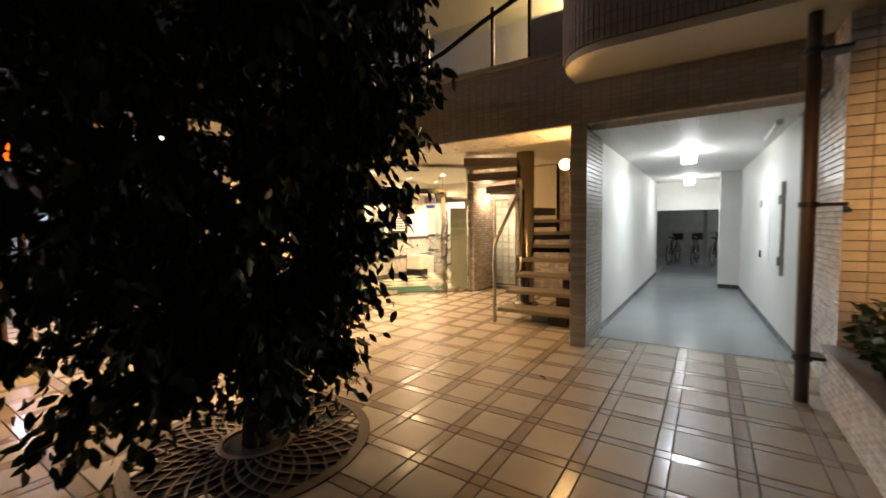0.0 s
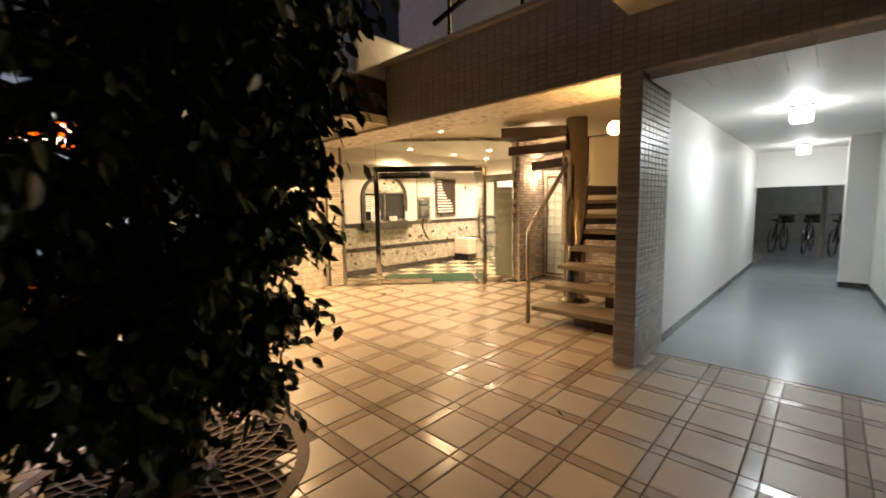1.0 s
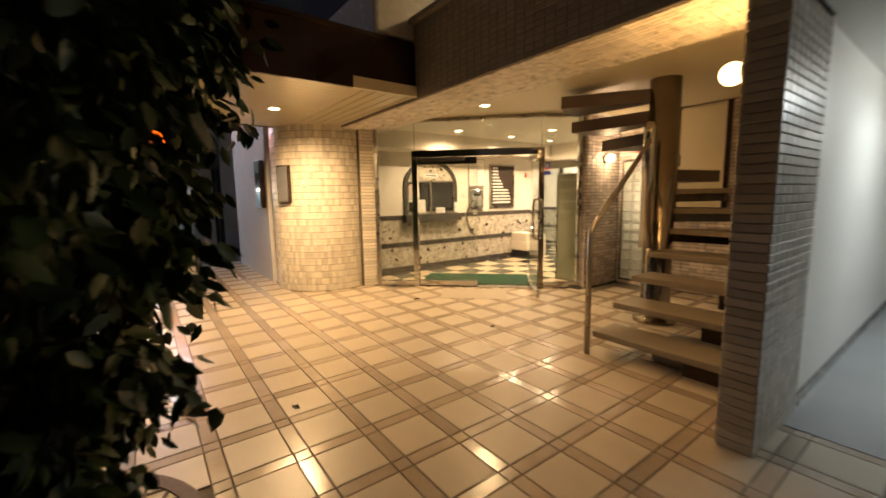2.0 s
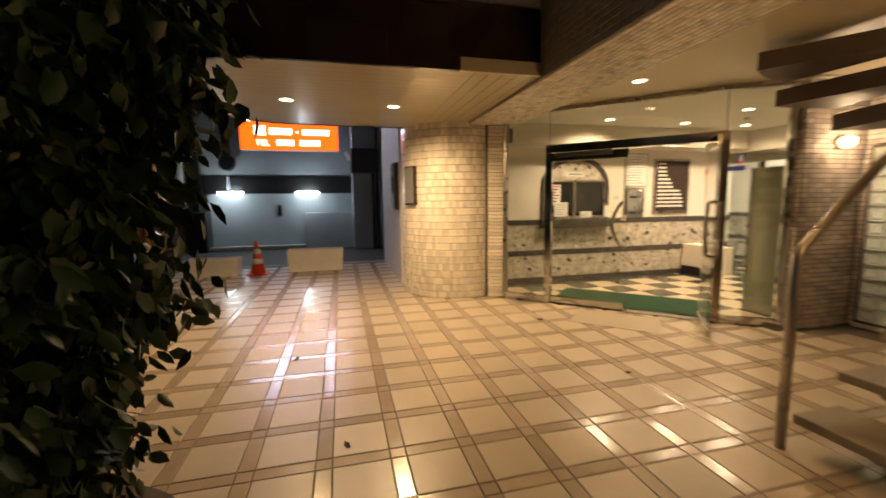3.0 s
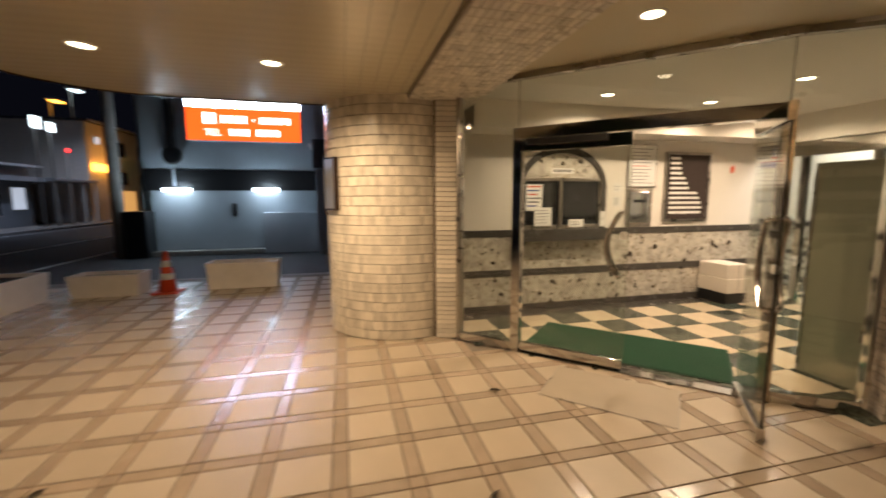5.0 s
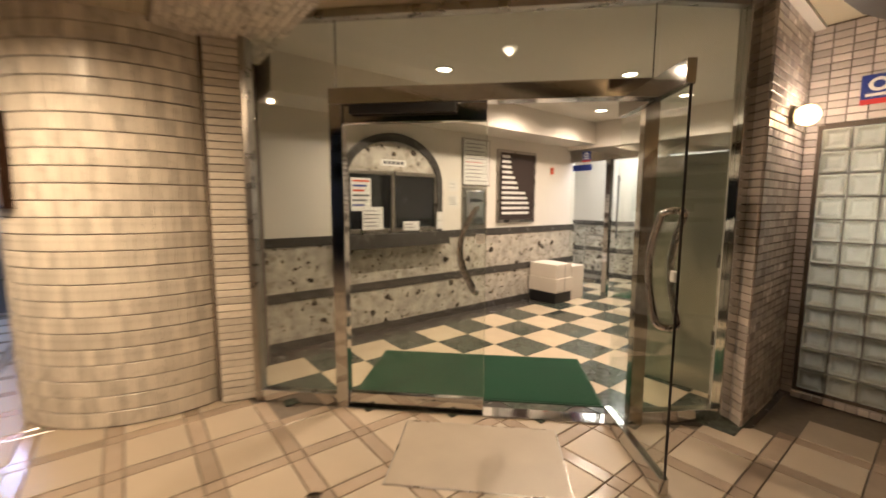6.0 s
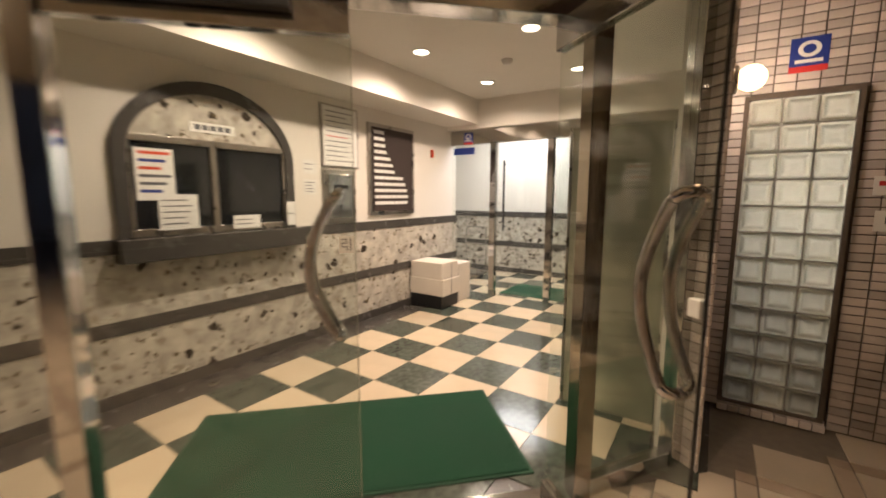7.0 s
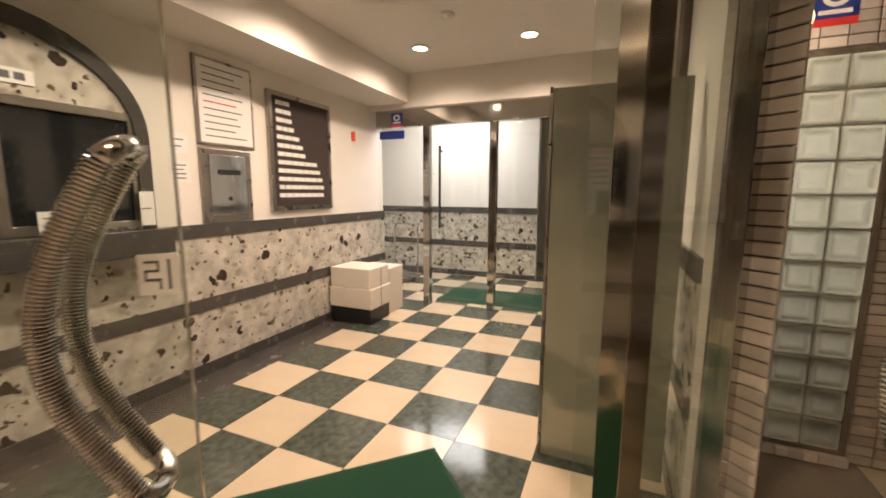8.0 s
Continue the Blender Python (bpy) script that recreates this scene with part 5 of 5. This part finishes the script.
for y0, y1, z0, z1 in ((2.1, 2.45, 3.55, 3.85), (2.55, 3.25, 3.58, 3.78), (3.36, 3.42, 3.64, 3.70), (3.55, 4.4, 3.58, 3.76), (2.75, 3.3, 3.24, 3.42), (3.45, 4.1, 3.24, 3.42)):
    n = max(1, round((y1 - y0) / 0.17))
    for j in range(n):
        part("letter_bar", box((-13.545, y0 + j * (y1 - y0) / n, z0), (-13.54, y0 + (j + 0.8) * (y1 - y0) / n, z1)), M["letters"], sign)
tx = bpy.data.curves.new("lettering", "FONT")
tx.body, tx.size, tx.extrude = "TEL", 0.26, 0.002
tx.materials.append(M["letters"])
txo = new("lettering", tx)
txo.matrix_basis = basis(Vector((-13.541, 2.12, 3.23)), Vector((0, 1, 0)), Z3, Vector((1, 0, 0)))
txo.parent = sign
fan = thing("exhaust_duct", "round grey exhaust duct with a hanging rod", "duct", (-13.7, 1.22, 2.69))
part("drum", lathe([(0.22, -0.1), (0.26, 0.0), (0.22, 0.1)], 24), M["black"], fan).matrix_basis = pose(0, 0, 0, 0, 90, 0)
part("rod", sweep([(0, 0, -0.2), (0, 0, -0.95)], 0.025, 8), M["siding"], fan)
part("pipe", sweep([(0, 0, 0.2), (0, 0, 1.8)], 0.12, 12), M["black"], fan)
pole = thing("utility_pole", "grey concrete utility pole by the lane", "utility pole", (-13.6, -0.15, -0.11))
part("shaft", lathe([(0.15, 0), (0.11, 9.0)], 20), M["concrete"], pole, smooth=True)
hut = thing("control_cabinet", "grey cabinet with a mesh screen beside the pole", "cabinet")
part("body", box((-13.9, 0.05, -0.11), (-13.3, 0.60, 1.15), 0.02), M["black"], hut)
part("screen", box((-13.62, 0.05, 1.15), (-13.60, 0.60, 2.5)), M["glass"], hut)
cam1 = thing("wall_camera", "small white camera under the lit sign", "camera", (-13.6, 4.95, 2.95))
part("body", box((-0.06, -0.06, -0.16), (0.06, 0.06, 0.16), 0.02, Matrix.Rotation(radians(35), 4, "X")), M["paper"], cam1)

# ---------------------------------------------------------------- far side of the street
def wall_window(ob, x0, x1, z0, z1, n, glass="darkglass"):
    """A white framed window with n panes on a front that looks to +y."""
    win_ = part("window", box((x0, -0.02, z0), (x1, 0.05, z1), 0.01), M["paper"], ob, "white framed window")
    w = (x1 - x0 - 0.06) / n
    for j in range(n):
        part("pane", box((x0 + 0.03 + j * w + 0.03, 0.05, z0 + 0.06), (x0 + 0.03 + (j + 1) * w - 0.03, 0.056, z1 - 0.06)), M[glass], win_)


def house(x0, x1, y, h, wall, label, windows, canopy=0.0, roof="rooftile"):
    ob = thing("house", label, "house", (x0, y, -0.02))
    w = x1 - x0
    part("wall", box((0, -6.0, 0), (w, 0, h)), M[wall], ob)
    part("roof", prism([(-0.35, -6.3), (w + 0.35, -6.3), (w + 0.35, 0.45), (-0.35, 0.45)], h, h + 0.10), M["rooftile"], ob)
    part("eave", box((-0.37, 0.45, h - 0.03), (w + 0.37, 0.50, h + 0.12)), M["siding"], ob, "pale eave board")
    if canopy:
        part("canopy", box((-0.3, 0.0, canopy), (w + 0.3, 1.0, canopy + 0.12), 0.01), M["rooftile"], ob)
        part("canopy_edge", box((-0.3, 1.0, canopy - 0.03), (w + 0.3, 1.05, canopy + 0.22)), M["siding"], ob, "pale canopy edge")
    for q in windows:
        wall_window(ob, *q)
    return ob


near = house(-24.2, -9.0, -11.0, 5.75, "siding", "pale two-storey house with white windows and a shop canopy",
             ((1.30, 3.20, 4.22, 5.42, 2), (4.70, 6.60, 4.22, 5.42, 3), (8.6, 10.4, 4.22, 5.42, 2), (1.80, 4.70, 0.55, 2.55, 4), (9.5, 11.3, 0.7, 2.4, 2)), 3.25)
part("timber_panel", box((5.5, 0.0, 0.0), (9.0, 0.04, 3.2)), M["timber"], near, "brown timber panelling")
for k in range(12):
    part("siding_strip", box((0.0, 0.0, 3.55 + k * 0.19), (15.2, 0.014, 3.55 + k * 0.19 + 0.16)), M["siding"], near)
aircon = thing("air_conditioner", "white outdoor air conditioner unit on the house side", "air conditioner", (-24.55, -10.9, 3.45))
part("body", box((-0.35, -0.3, 0.0), (0.35, 0.1, 0.6), 0.02), M["paper"], aircon)
part("grille", lathe([(0.22, 0.0), (0.2, 0.012)], 20), M["ink"], aircon, "dark round grille").matrix_basis = pose(0.05, 0.10, 0.3, -90, 0, 0)
part("stand", box((-0.3, -0.25, -3.47), (0.3, 0.05, 0.0)), M["siding"], aircon)
house(-29.2, -25.4, -11.6, 3.3, "bluewall", "low dark house with lit white windows", ((0.5, 1.5, 0.9, 2.2, 2, "dim_win"), (2.3, 3.4, 0.6, 2.3, 2)), 2.5)
house(-8.6, -2.0, -11.8, 6.0, "bluewall", "dim grey house across the street", ((1.0, 2.8, 1.0, 2.3, 2), (4.0, 5.6, 4.0, 5.2, 2)), 2.8)
shop = house(-44.0, -33.0, -10.6, 6.6, "planter", "cream three-storey building lit orange by a street lamp",
             ((9.4, 10.1, 5.2, 5.8, 1, "dim_win"), (6.0, 8.0, 4.6, 5.8, 3), (2.0, 4.2, 4.6, 5.8, 3), (6.0, 8.0, 2.5, 3.6, 3), (2.0, 4.2, 2.5, 3.6, 3)))
part("shop_front", box((5.0, 0.0, 0.4), (8.0, 0.06, 2.1), 0.02), M["warm_win"], shop, "lit shop front")
part("sign_board", box((9.0, 0.06, 3.4), (10.6, 0.2, 3.9), 0.02), M["warm_lamp"], shop, "lit orange sign board")
carport = thing("carport", "long open carport with white posts and flat roof", "carport", (-33.0, -10.3, -0.02))
part("roof", box((0.0, -3.5, 2.55), (4.2, 0.2, 2.72), 0.02), M["siding"], carport, "pale flat roof")
part("back_wall", box((0.0, -3.6, 0.0), (4.2, -3.5, 2.55)), M["timber"], carport, "brown back wall")
for k in range(4):
    part("post", box((0.1 + k * 1.3, 0.0, 0.0), (0.24 + k * 1.3, 0.14, 2.55), 0.01), M["paper"], carport)
for x, z, w, key in ((-26.3, 5.38, 0.6, "white_win"), (-27.4, 5.30, 0.5, "white_win"), (-28.6, 4.22, 0.18, "red_lamp"), (-38.0, 3.6, 0.16, "green_lamp")):
    s = tagged(part("street_sign", box((x - w / 2, -9.3, z - w / 2), (x + w / 2, -9.2, z + w / 2), 0.02), M[key]), "lit street sign or signal on a pole", "street sign")
    tagged(part("sign_pole", lathe([(0.05, 0), (0.04, z + 0.11)], 12, place=(x, -9.35, -0.11)), M["concrete"], smooth=True), "thin grey street pole", "pole")
for x, z, key in ((-35.4, 9.1, "white_win"), (-33.2, 7.9, "warm_lamp")):
    lampost = thing("street_lamp", "lit street lamp head on a tall grey pole", "street lamp", (x, -12.0, -0.1))
    part("pole", lathe([(0.08, 0.0), (0.05, z + 0.2)], 14, place=(0, -0.4, 0)), M["concrete"], lampost, smooth=True)
    part("head", box((-0.45, -0.45, z), (0.45, 0.25, z + 0.16), 0.05), M["siding"], lampost)
    part("lens", box((-0.38, -0.3, z - 0.07), (0.38, 0.2, z), 0.02), M[key], lampost, "lit lens")
block = thing("apartment_block", "tall dark apartment block with lit balconies", "apartment block", (-34.0, -34.0, -0.1))
part("wall", box((-6, -5, 0), (6, 5, 24)), M["rooftile"], block)
for k in range(5):
    part("lamp", box((5.6, 5.0, 9.5 + 2.6 * k), (6.0, 5.1, 9.9 + 2.6 * k)), M["white_win"], block, "lit balcony lamp")

# ---------------------------------------------------------------- tree with its grate
TX, TY = -0.95, 3.30
grate = thing("tree_grate", "round rusty cast iron tree grate", "tree grate", (TX, TY, 0), kind="structure")
part("pit", lathe([(0.70, -0.15), (0.70, -0.006)], 48), M["soil"], grate, "dark soil pit")
for r0, r1 in ((0.66, 0.73), (0.20, 0.24)):
    bm = bmesh.new()
    rr = [[bm.verts.new((r * math.cos(2 * math.pi * k / 64), r * math.sin(2 * math.pi * k / 64), z)) for k in range(64)] for r, z in ((r0, -0.02), (r0, 0.008), (r1, 0.008), (r1, -0.02))]
    for a, b in zip(rr, rr[1:]):
        for k in range(64):
            bm.faces.new((a[k], b[k], b[(k + 1) % 64], a[(k + 1) % 64]))
    bmesh.ops.recalc_face_normals(bm, faces=bm.faces)
    part("ring", bm, M["grate"], grate)
for sgn in (-1, 1):
    for k in range(30):
        pts = []
        for s in range(7):
            f = s / 6
            a = 2 * math.pi * k / 30 + sgn * 0.62 * f
            r = 0.23 + 0.44 * f
            pts.append(Vector((r * math.cos(a), r * math.sin(a), 0)))
        bm = bmesh.new()
        rows = []
        for i, p in enumerate(pts):
            d = (pts[min(i + 1, 6)] - pts[max(i - 1, 0)]).normalized()
            n = Vector((-d.y, d.x, 0)) * 0.0075
            rows.append([bm.verts.new(p + n * q + Z3 * z) for q, z in ((-1, -0.015), (-1, 0.005 + sgn * 0.001), (1, 0.005 + sgn * 0.001), (1, -0.015))])
        for a, b in zip(rows, rows[1:]):
            for j in range(3):
                bm.faces.new((a[j], b[j], b[j + 1], a[j + 1]))
        part("bar", bm, M["grate"], grate)

rnd = random.Random(7)
tree = thing("tree", "dense evergreen tree with drooping glossy dark leaves", "tree", (TX, TY, 0))
trunk = sweep([(0, 0, -0.05), (0.02, 0.01, 0.5), (-0.02, 0.03, 1.1), (0.03, 0.0, 1.9), (0.0, -0.03, 2.9), (0.05, 0.02, 4.0)], lambda i: (0.095, 0.075, 0.065, 0.055, 0.04, 0.02)[i], 12)
part("trunk", trunk, M["bark"], tree, "grey bark trunk", smooth=True)
verts, faces = [], []


def crown_radius(z):
    if z < 0.9:
        return 0.46 + 0.30 * (z - 0.3)
    if z < 2.2:
        return 0.64 + 0.32 * (z - 0.9)
    return 1.056 + 0.10 * (z - 2.2) if z < 3.2 else 1.156 - 0.35 * (z - 3.2)


def leaf(p, d, size):
    """A drooping pointed leaf, folded a little along its midrib."""
    d = d.normalized()
    s = d.cross(Vector((rnd.uniform(-1, 1), rnd.uniform(-1, 1), rnd.uniform(-1, 1)))).normalized()
    n = d.cross(s)
    w = size * rnd.uniform(0.19, 0.27)
    b = len(verts)
    for f, e, h in ((0, 0, 0), (0.30, 1, 0.05), (0.68, 0.86, 0.02), (1.0, 0, -0.06), (0.68, -0.86, 0.02), (0.30, -1, 0.05), (0.5, 0, -0.02)):
        verts.append(p + d * size * f + s * w * e + n * size * h)
    faces.extend([(b, b + 1, b + 6), (b + 1, b + 2, b + 6), (b + 2, b + 3, b + 6), (b + 3, b + 4, b + 6), (b + 4, b + 5, b + 6), (b + 5, b, b + 6)])


limb_count = 0
for k in range(170):
    z = 0.42 + 4.0 * (k / 170) ** 0.95
    a = k * 2.39996 + rnd.uniform(-0.3, 0.3)
    R = crown_radius(z) * rnd.uniform(0.86, 1.08) * (1 + 0.06 * math.cos(a - radians(20)) - 0.16 * max(0, math.cos(a - radians(105))) + 0.30 * max(0, math.cos(a - radians(222))) + 0.34 * max(0, math.cos(a - radians(266))) ** 2 + max(0, 1.5 - z) * 0.36 * max(0, math.cos(a - radians(222))))
    base = Vector((0, 0, max(0.45, z - 0.35 - 0.15 * rnd.random())))
    tip = Vector((R * math.cos(a), R * math.sin(a), z - 0.10 + 0.12 * rnd.random()))
    mid = (base + tip) / 2 + Vector((0, 0, 0.16))
    pts = [base, base.lerp(mid, 0.5) + Vector((0, 0, 0.03)), mid, mid.lerp(tip, 0.5) + Vector((0, 0, 0.03)), tip]
    if k % 2 == 0:
        part("limb", sweep(pts, lambda i: (0.022, 0.016, 0.011, 0.007, 0.004)[i], 6), M["bark"], tree)
    # hanging twigs with leaves
    for j in range(46):
        f = rnd.uniform(0.24, 1.0) ** 0.7
        i = min(3, int(f * 4))
        q = pts[i].lerp(pts[i + 1], f * 4 - i)
        out = Vector((q.x, q.y, 0)).normalized() if q.length > 0.05 else Vector((1, 0, 0))
        drop = Vector((out.x * 0.35 + rnd.uniform(-0.6, 0.6), out.y * 0.35 + rnd.uniform(-0.6, 0.6), rnd.uniform(-1.0, 0.15))).normalized()
        L = rnd.uniform(0.12, 0.34)
        for m in range(6):
            p = q + drop * L * (m + 0.6) / 6 + Vector((rnd.uniform(-1, 1), rnd.uniform(-1, 1), rnd.uniform(-1, 1))) * 0.02
            if p.z < 0.26:
                continue
            leaf(p, Vector((drop.x * 0.5 + rnd.uniform(-0.8, 0.8), drop.y * 0.5 + rnd.uniform(-0.8, 0.8), rnd.uniform(-1.5, -0.2))), rnd.uniform(0.065, 0.108))
me = bpy.data.meshes.new("crown")
me.from_pydata([tuple(v) for v in verts], [], faces)
me.update()
me.materials.append(M["leaf"])
crown = part("crown", me, M["leaf"], tree, "dense dark green leaves")
for p in me.polygons:
    p.use_smooth = True

# shrubs in the tiled planter
verts, faces = [], []
for k in range(2600):
    leaf(Vector((2.42 + 0.9 * rnd.random() ** 1.5, rnd.uniform(3.6, 5.95), 0.36 + abs(rnd.gauss(0, 0.20)))), Vector((rnd.uniform(-1, 0.3), rnd.uniform(-1, 1), rnd.uniform(-0.4, 0.9))), rnd.uniform(0.06, 0.11))
me = bpy.data.meshes.new("shrub")
me.from_pydata([tuple(v) for v in verts], [], faces)
me.update()
me.materials.append(M["leaf"])
tagged(new("shrub", me), "dark low shrubs growing in the tiled planter", "shrub", kind="stuff")

# fallen leaves on the paving
for x, y in ((-1.73, 4.61), (-3.17, 4.23), (-2.6, 6.5), (-3.6, 6.9), (0.25, 5.3), (-2.1, 6.9)):
    verts, faces = [], []
    leaf(Vector((x, y, 0.008)), Vector((rnd.uniform(-1, 1), rnd.uniform(-1, 1), 0.02)), 0.09)
    me = bpy.data.meshes.new("fallen_leaf")
    me.from_pydata([(v.x, v.y, max(v.z, 0.003) if v.z < 0.03 else 0.012) for v in verts], [], faces)
    me.update()
    me.materials.append(M["bark"])
    tagged(new("fallen_leaf", me), "dry brown leaf lying on the paving", "leaf", group="fallen leaves")


# ---------------------------------------------------------------- paving pieces, last
lay(slabs, 0.010, M["slab"], M["slab_far"], floor, lambda o: -5.0 < o.x < 2.2 and 3.2 < o.y < 8.6, 300)
piece_batch("border_strips", bands, 0, 0, 0.009, M["band"], floor, 0.002)
